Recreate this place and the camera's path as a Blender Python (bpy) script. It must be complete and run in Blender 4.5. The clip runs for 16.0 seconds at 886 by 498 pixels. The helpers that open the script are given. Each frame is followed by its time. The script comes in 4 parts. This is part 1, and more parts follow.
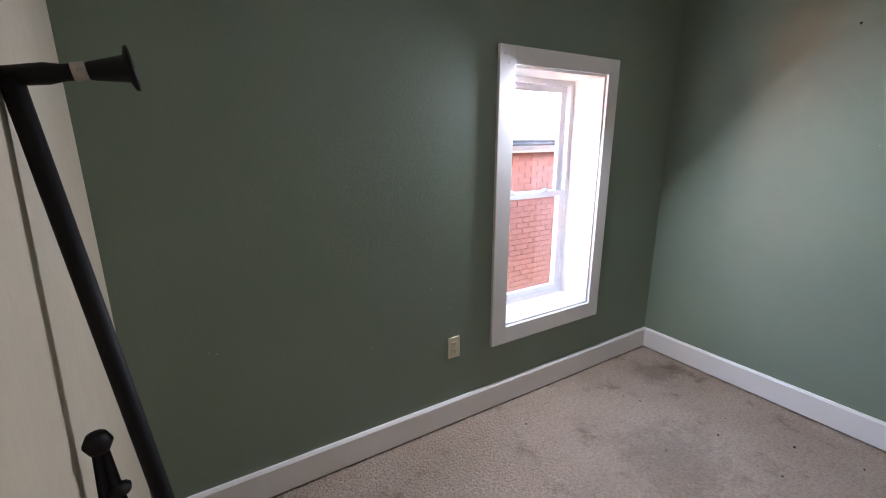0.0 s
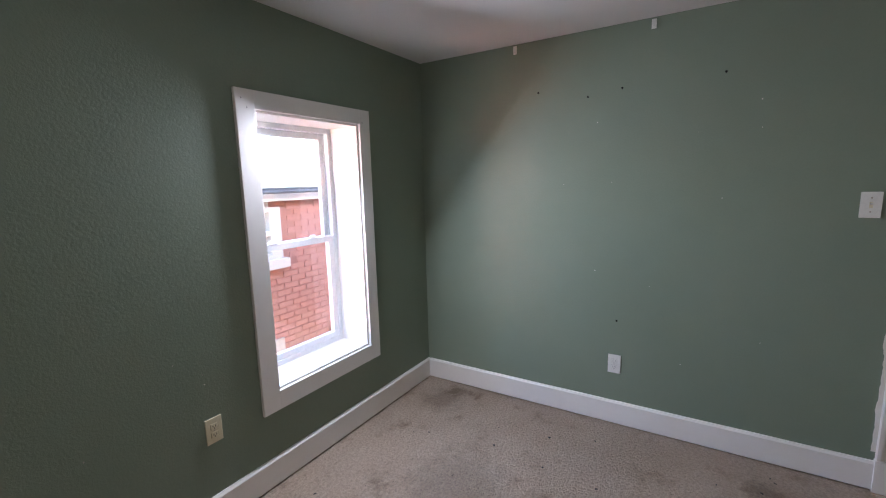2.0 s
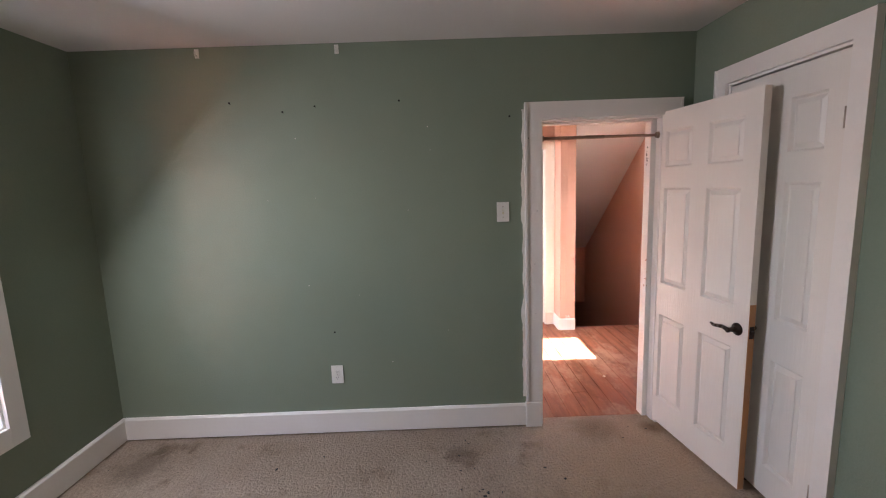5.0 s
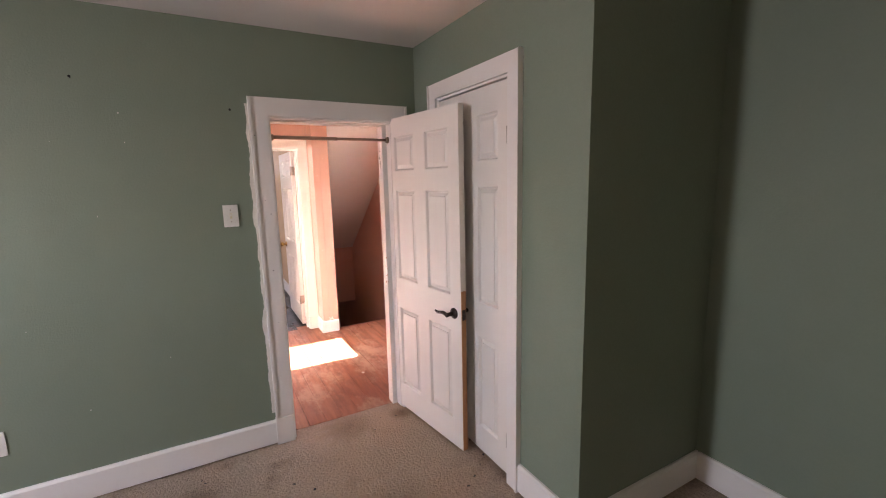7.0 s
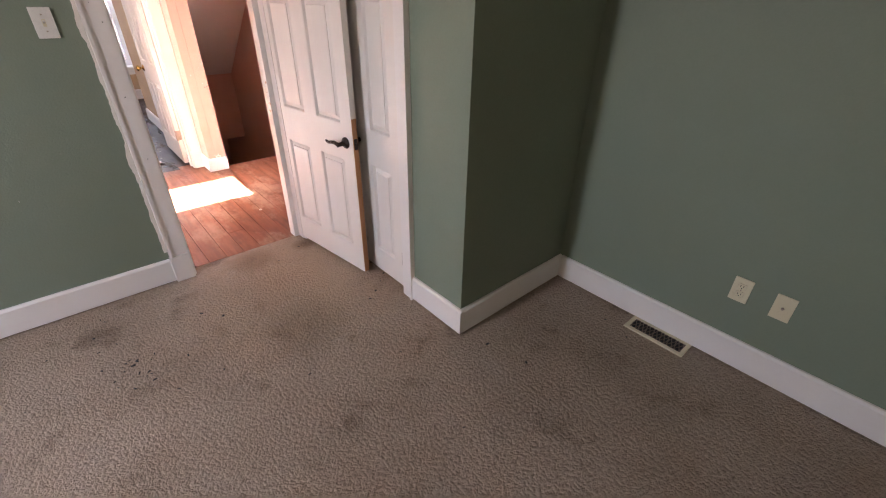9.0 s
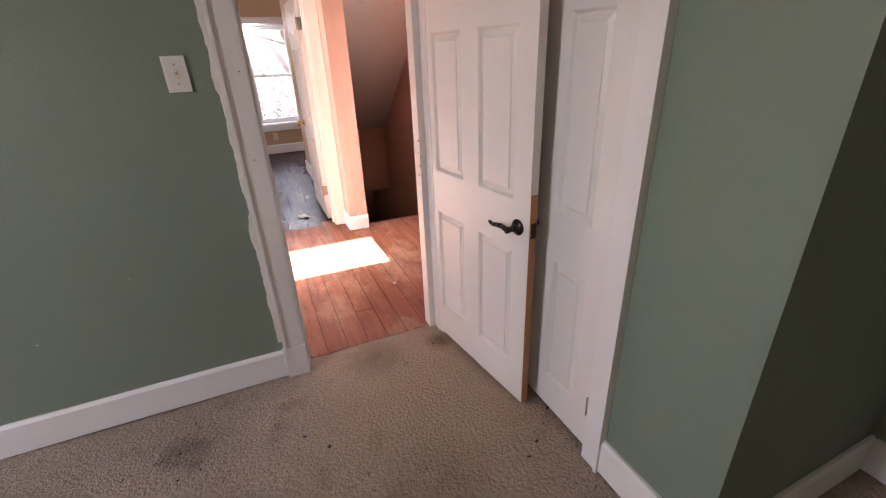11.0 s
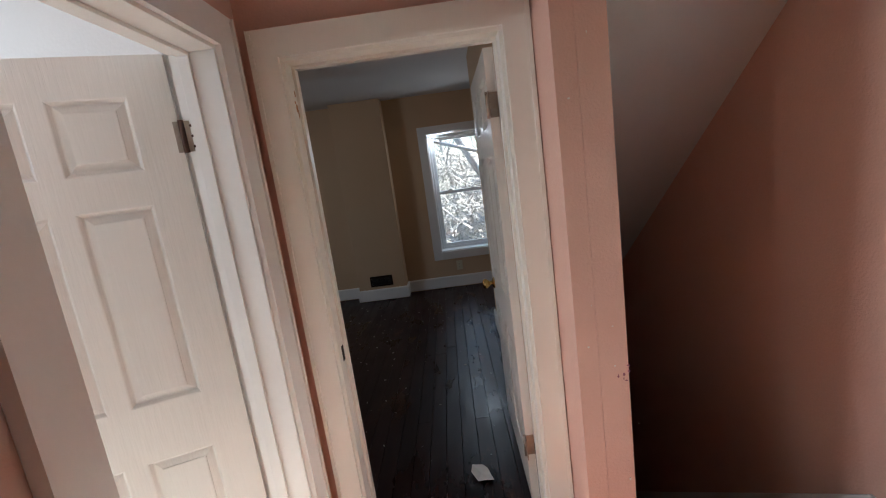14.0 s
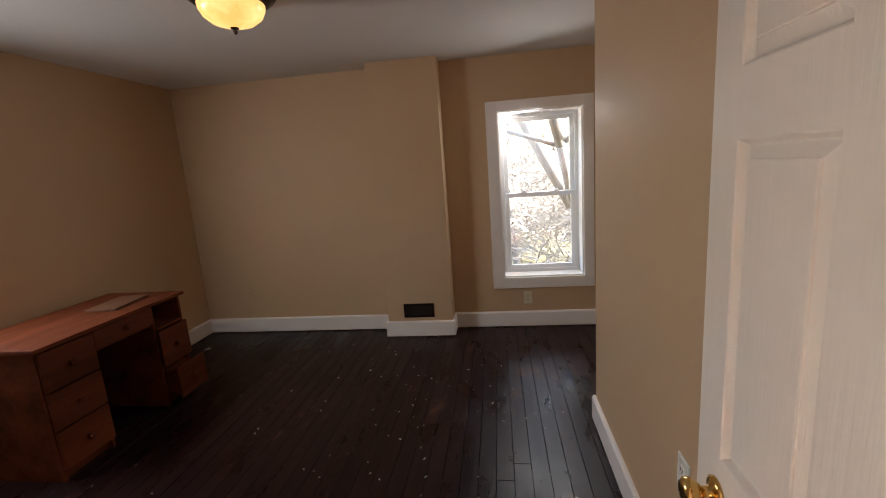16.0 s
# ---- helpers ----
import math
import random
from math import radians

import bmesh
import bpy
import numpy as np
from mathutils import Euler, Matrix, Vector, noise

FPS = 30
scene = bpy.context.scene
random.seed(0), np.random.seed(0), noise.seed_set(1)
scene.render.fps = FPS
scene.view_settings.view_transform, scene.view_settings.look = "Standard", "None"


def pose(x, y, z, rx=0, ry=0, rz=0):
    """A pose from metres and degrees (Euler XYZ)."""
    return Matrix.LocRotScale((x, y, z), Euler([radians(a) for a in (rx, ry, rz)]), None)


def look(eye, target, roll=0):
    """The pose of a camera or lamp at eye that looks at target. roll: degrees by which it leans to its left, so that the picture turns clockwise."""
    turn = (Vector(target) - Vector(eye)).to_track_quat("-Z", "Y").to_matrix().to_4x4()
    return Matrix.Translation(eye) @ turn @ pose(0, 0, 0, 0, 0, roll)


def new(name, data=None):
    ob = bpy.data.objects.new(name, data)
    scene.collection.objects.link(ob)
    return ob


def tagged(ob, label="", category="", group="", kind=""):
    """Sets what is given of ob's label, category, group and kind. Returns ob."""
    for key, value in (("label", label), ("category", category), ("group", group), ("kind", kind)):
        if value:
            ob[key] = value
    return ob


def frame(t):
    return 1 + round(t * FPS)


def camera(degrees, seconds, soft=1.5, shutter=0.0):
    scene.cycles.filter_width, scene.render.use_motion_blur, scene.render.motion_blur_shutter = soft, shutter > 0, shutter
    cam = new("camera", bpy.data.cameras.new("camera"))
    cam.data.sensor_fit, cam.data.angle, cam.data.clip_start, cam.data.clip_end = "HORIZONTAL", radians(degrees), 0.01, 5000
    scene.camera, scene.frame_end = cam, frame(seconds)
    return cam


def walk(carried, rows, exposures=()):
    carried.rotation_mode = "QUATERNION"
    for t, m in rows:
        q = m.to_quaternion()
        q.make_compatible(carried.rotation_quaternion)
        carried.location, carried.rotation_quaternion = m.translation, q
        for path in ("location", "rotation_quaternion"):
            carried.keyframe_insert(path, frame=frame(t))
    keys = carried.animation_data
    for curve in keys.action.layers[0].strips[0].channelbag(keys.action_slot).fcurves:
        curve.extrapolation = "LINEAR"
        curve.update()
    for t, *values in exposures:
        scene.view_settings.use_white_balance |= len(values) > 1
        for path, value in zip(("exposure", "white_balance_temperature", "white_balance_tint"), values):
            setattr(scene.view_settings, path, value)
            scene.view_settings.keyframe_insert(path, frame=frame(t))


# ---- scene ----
cam = camera(92.1, 16.0, soft=1.1)
PATH = [
    (0, (-0.004, 0.258, 1.563), (1.018, 1.903, 1.059), -0.1),
    (0.5, (0.068, 0.218, 1.578), (1.288, 1.742, 1.143), -0.3),
    (1, (0.1, 0.218, 1.572), (1.485, 1.609, 1.19), -0.6),
    (1.5, (0.139, 0.197, 1.564), (1.677, 1.43, 1.229), -1.2),
    (2, (0.19, 0.162, 1.559), (1.866, 1.206, 1.247), -1.4),
    (2.5, (0.233, 0.135, 1.576), (2.031, 0.954, 1.267), -1.3),
    (3, (0.252, 0.103, 1.58), (2.118, 0.759, 1.287), -1.5),
    (3.5, (0.264, 0.071, 1.579), (2.174, 0.593, 1.297), -1.8),
    (4, (0.281, 0.031, 1.573), (2.236, 0.344, 1.292), -2.0),
    (4.2, (0.279, 0.018, 1.573), (2.246, 0.242, 1.291), -2.0),
    (6.3, (0.338, -0.292, 1.569), (2.251, -0.793, 1.273), -1.8),
    (6.5, (0.333, -0.311, 1.562), (2.204, -0.952, 1.267), -1.7),
    (7, (0.295, -0.35, 1.576), (2.021, -1.308, 1.255), -1.3),
    (7.5, (0.25, -0.359, 1.552), (1.828, -1.547, 1.242), -0.8),
    (8, (0.217, -0.402, 1.549), (1.679, -1.731, 1.24), -1.2),
    (8.5, (0.202, -0.441, 1.531), (1.556, -1.73, 0.821), -1.2),
    (8.7, (0.204, -0.399, 1.543), (1.453, -1.622, 0.571), 0.2),
    (10.8, (0.881, -0.627, 1.45), (2.51, -1.329, 0.526), -2.4),
    (11, (1.029, -0.678, 1.437), (2.704, -1.386, 0.604), -2.4),
    (11.5, (1.393, -0.729, 1.508), (3.149, -1.451, 0.877), -3.6),
    (12, (1.841, -0.858, 1.5), (3.737, -1.308, 1.052), -5.9),
    (12.5, (2.199, -0.918, 1.494), (4.128, -1.254, 1.088), -5.8),
    (13, (2.611, -0.944, 1.523), (4.544, -1.278, 1.133), -3.7),
    (13.5, (3.045, -0.983, 1.501), (5.008, -1.089, 1.131), -6.7),
    (14, (3.422, -0.997, 1.487), (5.389, -0.939, 1.131), -7.8),
    (14.5, (3.819, -0.967, 1.497), (5.785, -0.961, 1.129), -5.2),
    (15, (4.207, -0.958, 1.474), (6.172, -0.908, 1.105), -4.7),
    (15.5, (4.589, -0.9, 1.495), (6.538, -0.645, 1.129), -6.1),
    (16, (4.931, -0.789, 1.506), (6.879, -0.524, 1.136), -4.1),
]
EXPOSURES = [(0, 5.05, 5700, 18), (1.5, 4.95, 5700, 18), (3.5, 4.75, 6000, 19), (7, 5.15, 6600, 25), (8.5, 5.3, 6500, 25), (11.5, 4.75, 6500, 25), (12.5, 4.1, 6500, 21), (13, 3.65, 5700, 13), (13.5, 3.35, 5200, 7), (14, 3.25, 5450, 4), (14.5, 3.5, 5500, 4), (15, 3.75, 5500, 2), (15.5, 3.7, 5500, 4), (16, 4.4, 6700, 12)]
walk(cam, [(t, look(eye, target, roll)) for t, eye, target, roll in PATH], EXPOSURES)

# ---- sky, sun ----
SUN_ELEV = 26.8
world = bpy.data.worlds.new("sky")
scene.world = world
world.use_nodes = True
wn = world.node_tree.nodes
sky = wn.new("ShaderNodeTexSky")
sky.sky_type, sky.sun_disc = "NISHITA", False
sky.sun_elevation, sky.sun_rotation = radians(SUN_ELEV), radians(180)
sky.air_density, sky.dust_density, sky.ozone_density = 1.0, 2.0, 1.0
wn["Background"].inputs["Strength"].default_value = 0.09
world.node_tree.links.new(sky.outputs[0], wn["Background"].inputs["Color"])
sun_data = bpy.data.lights.new("sun", "SUN")
sun_data.energy, sun_data.angle, sun_data.color = 5.0, radians(0.5), (1.0, 0.94, 0.86)
sun = new("sun", sun_data)
sun.matrix_world = look((4.1, -30, 15), (4.1 + 0.6, -30 + 30, 15 - 30 * math.tan(radians(SUN_ELEV))))


def sky_lamp(name, at, toward, width, height, watts):
    """An area lamp added at a window's head to stand in for sky light."""
    d = bpy.data.lights.new(name, "AREA")
    d.shape, d.size, d.size_y, d.energy, d.color = "RECTANGLE", width, height, watts, (0.95, 0.97, 1.0)
    new(name, d).matrix_world = look(at, toward)


# Added fill: the bedroom lamp hangs just inside the room, before its window.
sky_lamp("sky_fill_bedroom", (1.78, 1.95, 1.86), (1.51, 1.95 - 0.66, 1.86 - 0.54), 0.22, 0.035, 1.25)
sky_lamp("sky_fill_room", (8.83, -1.17, 1.905), (7.0, -0.2, 0.7), 0.66, 0.04, 0.5)
sky_lamp("sky_fill_desk", (6.53, 2.24, 1.90), (7.2, 0.6, 0.7), 0.66, 0.05, 1.1)
sky_lamp("sky_fill_bathroom", (4.1, 1.56, 1.85), (4.3, -0.3, 1.0), 0.5, 0.05, 2.6)


# ---- materials ----
def material(name):
    m = bpy.data.materials.new(name)
    m.use_nodes = True
    t = m.node_tree
    return m, t, t.nodes["Principled BSDF"]


def add(t, kind, **values):
    n = t.nodes.new(kind)
    for key, v in values.items():
        n.inputs[key].default_value = v
    return n


def noise_at(t, scale, detail=4.0, stretch=(1, 1, 1), rough=0.6):
    geo = t.nodes.new("ShaderNodeNewGeometry")
    mp = t.nodes.new("ShaderNodeMapping")
    mp.inputs["Scale"].default_value = stretch
    n = add(t, "ShaderNodeTexNoise", Scale=scale, Detail=detail, Roughness=rough)
    t.links.new(geo.outputs["Position"], mp.inputs["Vector"])
    t.links.new(mp.outputs["Vector"], n.inputs["Vector"])
    return n.outputs["Fac"]


def ramp(t, fac, lo, hi, a=0.0, b=1.0):
    r = t.nodes.new("ShaderNodeMapRange")
    for i, v in ((1, lo), (2, hi), (3, a), (4, b)):
        r.inputs[i].default_value = v
    t.links.new(fac, r.inputs[0])
    return r.outputs[0]


def mix(t, fac, a, b):
    m = t.nodes.new("ShaderNodeMix")
    m.data_type = "RGBA"
    if isinstance(fac, float):
        m.inputs[0].default_value = fac
    else:
        t.links.new(fac, m.inputs[0])
    for i, c in ((6, a), (7, b)):
        if isinstance(c, tuple):
            m.inputs[i].default_value = (*c, 1)
        else:
            t.links.new(c, m.inputs[i])
    return m.outputs[2]


def bump(t, b, height, strength, dist=0.01):
    n = add(t, "ShaderNodeBump", Strength=strength, Distance=dist)
    t.links.new(height, n.inputs["Height"])
    t.links.new(n.outputs[0], b.inputs["Normal"])


def surface(name, colour, dark, rough=0.6, grain=60.0, patch=1.5, patch_amount=0.5, relief=0.15, stretch=(1, 1, 1), spec=0.4, metal=0.0, dirt=None, dirt_lo=0.62, dist=0.004):
    """Paint, wood, metal: two scales of colour variation and fine relief."""
    m, t, b = material(name)
    big = ramp(t, noise_at(t, patch, 5.0, stretch), 0.3, 0.7, 0.0, patch_amount)
    col = mix(t, big, colour, dark)
    fine = noise_at(t, grain, 3.0, stretch)
    col = mix(t, ramp(t, fine, 0.35, 0.75, 0.0, 0.18), col, dark)
    if dirt:
        spots = ramp(t, noise_at(t, 9.0, 6.0, stretch, 0.7), dirt_lo, dirt_lo + 0.12, 0.0, 0.8)
        col = mix(t, spots, col, dirt)
    t.links.new(col, b.inputs["Base Color"])
    t.links.new(ramp(t, fine, 0.3, 0.7, rough - 0.08, rough + 0.08), b.inputs["Roughness"])
    b.inputs["Specular IOR Level"].default_value = spec
    b.inputs["Metallic"].default_value = metal
    bump(t, b, fine, relief, dist)
    return m


GREEN = surface("green_wall_paint", (0.220, 0.264, 0.198), (0.183, 0.227, 0.166), 0.6, 110, 0.9, 0.7, 0.28)
PEACH = surface("peach_wall_paint", (0.68, 0.42, 0.325), (0.60, 0.355, 0.265), 0.6, 110, 0.8, 0.7, 0.4)
TAN = surface("tan_wall_paint", (0.58, 0.41, 0.255), (0.51, 0.35, 0.21), 0.64, 110, 0.8, 0.6, 0.2, spec=0.3)
CREAM = surface("cream_wall_paint", (0.50, 0.44, 0.32), (0.42, 0.35, 0.24), 0.6, 70, 2.0, 0.8, 0.2, (1, 1, 0.3))
CEIL = surface("ceiling_paint", (0.72, 0.69, 0.66), (0.62, 0.6, 0.57), 0.8, 90, 0.7, 0.6, 0.2)
TRIM = surface("white_trim_paint", (0.84, 0.81, 0.77), (0.75, 0.71, 0.66), 0.38, 60, 2.5, 0.4, 0.08, dirt=(0.42, 0.33, 0.25), dirt_lo=0.75)
CREAM_TRIM = surface("yellowed_trim_paint", (0.86, 0.83, 0.75), (0.79, 0.74, 0.64), 0.36, 50, 2.0, 0.35, 0.06, (1, 1, 0.25), dirt=(0.5, 0.36, 0.24), dirt_lo=0.77)
DOORWHITE = surface("white_door_paint", (0.82, 0.78, 0.72), (0.76, 0.71, 0.65), 0.4, 90, 2.0, 0.5, 0.3, (1, 1, 0.08), dirt=(0.5, 0.42, 0.34), dirt_lo=0.75)
VINYL = surface("white_vinyl", (0.80, 0.80, 0.80), (0.74, 0.74, 0.75), 0.3, 60, 2, 0.4, 0.04)
PLASTIC = surface("white_switch_plastic", (0.78, 0.77, 0.72), (0.72, 0.7, 0.64), 0.3, 60, 4, 0.4, 0.03)
IVORY = surface("ivory_plastic", (0.72, 0.66, 0.47), (0.66, 0.6, 0.42), 0.32, 60, 4, 0.4, 0.03)
SLOT = surface("dark_slot", (0.03, 0.03, 0.03), (0.02, 0.02, 0.02), 0.6)
BLACK = surface("black_iron", (0.012, 0.011, 0.011), (0.02, 0.018, 0.016), 0.6, 80, 6, 0.5, 0.2, spec=0.15)
BRONZE = surface("dark_bronze", (0.045, 0.032, 0.026), (0.03, 0.022, 0.018), 0.32, 80, 6, 0.5, 0.08, metal=0.8)
BRASS = surface("polished_brass", (0.75, 0.5, 0.17), (0.6, 0.38, 0.12), 0.2, 80, 6, 0.5, 0.05, metal=1.0)
NICKEL = surface("worn_nickel", (0.5, 0.46, 0.4), (0.3, 0.22, 0.16), 0.35, 60, 14, 0.7, 0.12, metal=0.9)
RUSTED = surface("rusted_hinge_metal", (0.12, 0.065, 0.045), (0.06, 0.035, 0.028), 0.6, 60, 14, 0.7, 0.2, metal=0.5)
RODMETAL = surface("tarnished_rod_metal", (0.32, 0.24, 0.18), (0.2, 0.15, 0.11), 0.35, 60, 12, 0.7, 0.1, metal=0.7)
RAWWOOD = surface("bare_door_edge_wood", (0.5, 0.25, 0.11), (0.4, 0.19, 0.08), 0.6, 60, 5, 0.6, 0.2, (1, 1, 0.1))
DESKWOOD = surface("red_brown_desk_wood", (0.17, 0.044, 0.018), (0.050, 0.013, 0.005), 0.55, 30, 6, 1.0, 0.1, (0.12, 1, 1), spec=0.08, dirt=(0.06, 0.02, 0.012), dirt_lo=0.66)
BOARDWOOD = surface("plain_brown_wood", (0.16, 0.07, 0.036), (0.10, 0.042, 0.02), 0.5, 45, 4, 0.8, 0.1, (0.12, 1, 1))
PAPER = surface("white_paper", (0.8, 0.78, 0.74), (0.7, 0.68, 0.63), 0.8, 30, 12, 0.5, 0.3)
PUTTY = surface("spilled_white_paint", (0.74, 0.7, 0.64), (0.6, 0.56, 0.48), 0.55, 60, 20, 0.6, 0.4)
STONE = surface("white_painted_stone", (0.7, 0.66, 0.6), (0.55, 0.5, 0.44), 0.8, 30, 2, 0.6, 0.4)
TILEWHITE = surface("pale_floor_tile", (0.7, 0.66, 0.58), (0.6, 0.56, 0.48), 0.35, 40, 3, 0.5, 0.1)
# Mortar tinted close to the brick: the flare's low contrast is in its colour.
MORTAR = surface("flare_washed_mortar", (0.46, 0.22, 0.17), (0.38, 0.17, 0.13), 0.9, 40, 4, 0.6, 0.4)
BARK = surface("grey_bark", (0.44, 0.40, 0.36), (0.28, 0.24, 0.21), 0.9, 30, 5, 0.8, 0.8, (1, 1, 0.3), dist=0.03)
GRASS = surface("winter_grass_ground", (0.10, 0.11, 0.05), (0.16, 0.13, 0.08), 0.95, 12, 0.5, 0.9, 0.8, dist=0.05)
ROAD = surface("pale_concrete_lane", (0.42, 0.40, 0.37), (0.34, 0.32, 0.3), 0.9, 20, 0.8, 0.7, 0.4)
SHEDWALL = surface("weathered_board_wall", (0.4, 0.37, 0.34), (0.28, 0.25, 0.23), 0.85, 20, 2, 0.7, 0.3, (1, 1, 0.2))
REDSIDING = surface("faded_red_siding", (0.34, 0.10, 0.075), (0.26, 0.075, 0.055), 0.8, 20, 2, 0.7, 0.3)
ROOF = surface("grey_shingles", (0.12, 0.12, 0.125), (0.08, 0.08, 0.085), 0.9, 14, 2, 0.7, 0.6)
# Lifted from near black: the sky's reflection is put into this base colour.
DARKGLASS = surface("sky_tinted_glass", (0.16, 0.165, 0.175), (0.12, 0.125, 0.135), 0.12, 30, 3, 0.4, 0.02)


def brick_material():
    m, t, b = material("flare_washed_brick")
    oi = t.nodes.new("ShaderNodeObjectInfo")
    isl = t.nodes.new("ShaderNodeNewGeometry")
    # Red brick paled: overexposure and flare are put into the colour.
    col = mix(t, oi.outputs["Random"], (0.52, 0.24, 0.185), (0.56, 0.28, 0.22))
    col = mix(t, ramp(t, isl.outputs["Random Per Island"], 0, 1, 0, 0.35), col, (0.40, 0.16, 0.12))
    fine = noise_at(t, 45, 4)
    col = mix(t, ramp(t, fine, 0.4, 0.7, 0, 0.3), col, (0.5, 0.26, 0.2))
    t.links.new(col, b.inputs["Base Color"])
    b.inputs["Roughness"].default_value = 0.85
    bump(t, b, fine, 0.5)
    return m


BRICK = brick_material()


def plank_material(name, a, b_col, worn, worn_lo, rough, worn_amount=0.9, scratch=None, spec=0.32):
    m, t, b = material(name)
    oi = t.nodes.new("ShaderNodeObjectInfo")
    col = mix(t, oi.outputs["Random"], a, b_col)
    grain = noise_at(t, 26, 5, (0.07, 1, 1))
    dark = tuple(c * 0.5 for c in a)
    col = mix(t, ramp(t, grain, 0.4, 0.68, 0, 0.7), col, dark)
    wear = ramp(t, noise_at(t, 2.6, 8, (0.55, 1, 1), 0.72), worn_lo, worn_lo + 0.1, 0, worn_amount)
    col = mix(t, wear, col, worn)
    blotch = ramp(t, noise_at(t, 7, 6, (0.5, 1, 1), 0.7), 0.5, 0.68, 0, 0.6)
    col = mix(t, blotch, col, tuple(c * 0.45 for c in a))
    if scratch:
        s = ramp(t, noise_at(t, 34, 6, (0.5, 1, 1), 0.75), 0.68, 0.73, 0, 0.8)
        col = mix(t, s, col, scratch)
    t.links.new(col, b.inputs["Base Color"])
    t.links.new(ramp(t, noise_at(t, 5, 5, (0.4, 1, 1)), 0.3, 0.7, rough - 0.1, rough + 0.15), b.inputs["Roughness"])
    b.inputs["Specular IOR Level"].default_value = spec
    bump(t, b, grain, 0.25, 0.004)
    return m


HALLWOOD = plank_material("worn_orange_floorboard", (0.32, 0.115, 0.060), (0.38, 0.155, 0.085), (0.44, 0.27, 0.18), 0.5, 0.45, 0.8, (0.14, 0.07, 0.045))
DARKWOOD = plank_material("dark_painted_floorboard", (0.016, 0.0065, 0.006), (0.026, 0.010, 0.008), (0.15, 0.065, 0.04), 0.60, 0.30, 0.85, (0.3, 0.25, 0.22), 0.22)
STAIRWOOD = plank_material("dark_stair_wood", (0.05, 0.022, 0.014), (0.06, 0.027, 0.017), (0.12, 0.06, 0.04), 0.6, 0.4, 0.6)


def carpet_material():
    m, t, b = material("stained_beige_carpet")
    geo = t.nodes.new("ShaderNodeNewGeometry")
    pile = noise_at(t, 110, 4, (1, 1, 1), 0.8)
    col = mix(t, ramp(t, noise_at(t, 1.3, 6, (1, 1, 1), 0.65), 0.35, 0.7), (0.60, 0.48, 0.375), (0.46, 0.35, 0.26))
    tuft = noise_at(t, 62, 3, (1, 1, 1), 0.7)
    col = mix(t, ramp(t, tuft, 0.42, 0.66, 0, 0.45), col, (0.2, 0.155, 0.125))
    col = mix(t, ramp(t, pile, 0.35, 0.75, 0, 0.45), col, (0.2, 0.155, 0.12))
    smudge = ramp(t, noise_at(t, 4.2, 7, (1, 1, 1), 0.7), 0.56, 0.72, 0, 0.75)
    col = mix(t, smudge, col, (0.17, 0.12, 0.085))
    wob = noise_at(t, 14, 5)
    # Dark stain spots, and one broad lighter tan area inside the doorway.
    for x, y, r, amount, tone in ((2.82, -1.40, 0.10, 0.95, (0.055, 0.02, 0.012)), (2.50, -0.98, 0.42, 0.3, (0.26, 0.165, 0.095)), (2.05, -1.05, 0.3, 0.5, (0.16, 0.11, 0.07)), (2.62, 1.72, 0.2, 0.5, (0.17, 0.13, 0.1)), (2.83, -1.04, 0.2, 0.75, (0.11, 0.07, 0.04)), (2.5, -1.2, 0.9, 0.5, (0.58, 0.44, 0.31)), (2.62, -0.17, 0.12, 0.5, (0.12, 0.09, 0.07)), (2.78, 1.69, 0.10, 0.6, (0.13, 0.09, 0.06)), (1.95, 1.2, 0.35, 0.4, (0.19, 0.15, 0.12))):
        d = t.nodes.new("ShaderNodeVectorMath")
        d.operation = "DISTANCE"
        t.links.new(geo.outputs["Position"], d.inputs[0])
        d.inputs[1].default_value = (x, y, 0)
        s = t.nodes.new("ShaderNodeMath")
        s.operation = "MULTIPLY_ADD"
        t.links.new(wob, s.inputs[0])
        s.inputs[1].default_value = -r * 1.6
        t.links.new(d.outputs["Value"], s.inputs[2])
        col = mix(t, ramp(t, s.outputs[0], r * 0.15, -r * 0.5, 0, amount), col, tone)
    t.links.new(col, b.inputs["Base Color"])
    b.inputs["Roughness"].default_value = 1.0
    b.inputs["Specular IOR Level"].default_value = 0.1
    bump(t, b, tuft, 1.0, 0.03)
    return m


CARPET = carpet_material()


def glass_material():
    m, t, b = material("window_glass")
    t.nodes.remove(b)
    tr = t.nodes.new("ShaderNodeBsdfTransparent")
    tr.inputs["Color"].default_value = (0.93, 0.95, 0.95, 1)
    gl = t.nodes.new("ShaderNodeBsdfGlossy")
    gl.inputs["Roughness"].default_value = 0.03
    mx = t.nodes.new("ShaderNodeMixShader")
    mx.inputs[0].default_value = 0.05
    t.links.new(tr.outputs[0], mx.inputs[1])
    t.links.new(gl.outputs[0], mx.inputs[2])
    t.links.new(mx.outputs[0], t.nodes["Material Output"].inputs["Surface"])
    return m


GLASS = glass_material()


def shade_material():
    m, t, b = material("lit_alabaster_glass")
    swirl = noise_at(t, 9, 5)
    col = mix(t, ramp(t, swirl, 0.35, 0.65), (1.0, 0.62, 0.24), (1.0, 0.46, 0.13))
    t.links.new(col, b.inputs["Base Color"])
    t.links.new(col, b.inputs["Emission Color"])
    b.inputs["Emission Strength"].default_value = 0.065
    b.inputs["Roughness"].default_value = 0.3
    return m


SHADE = shade_material()


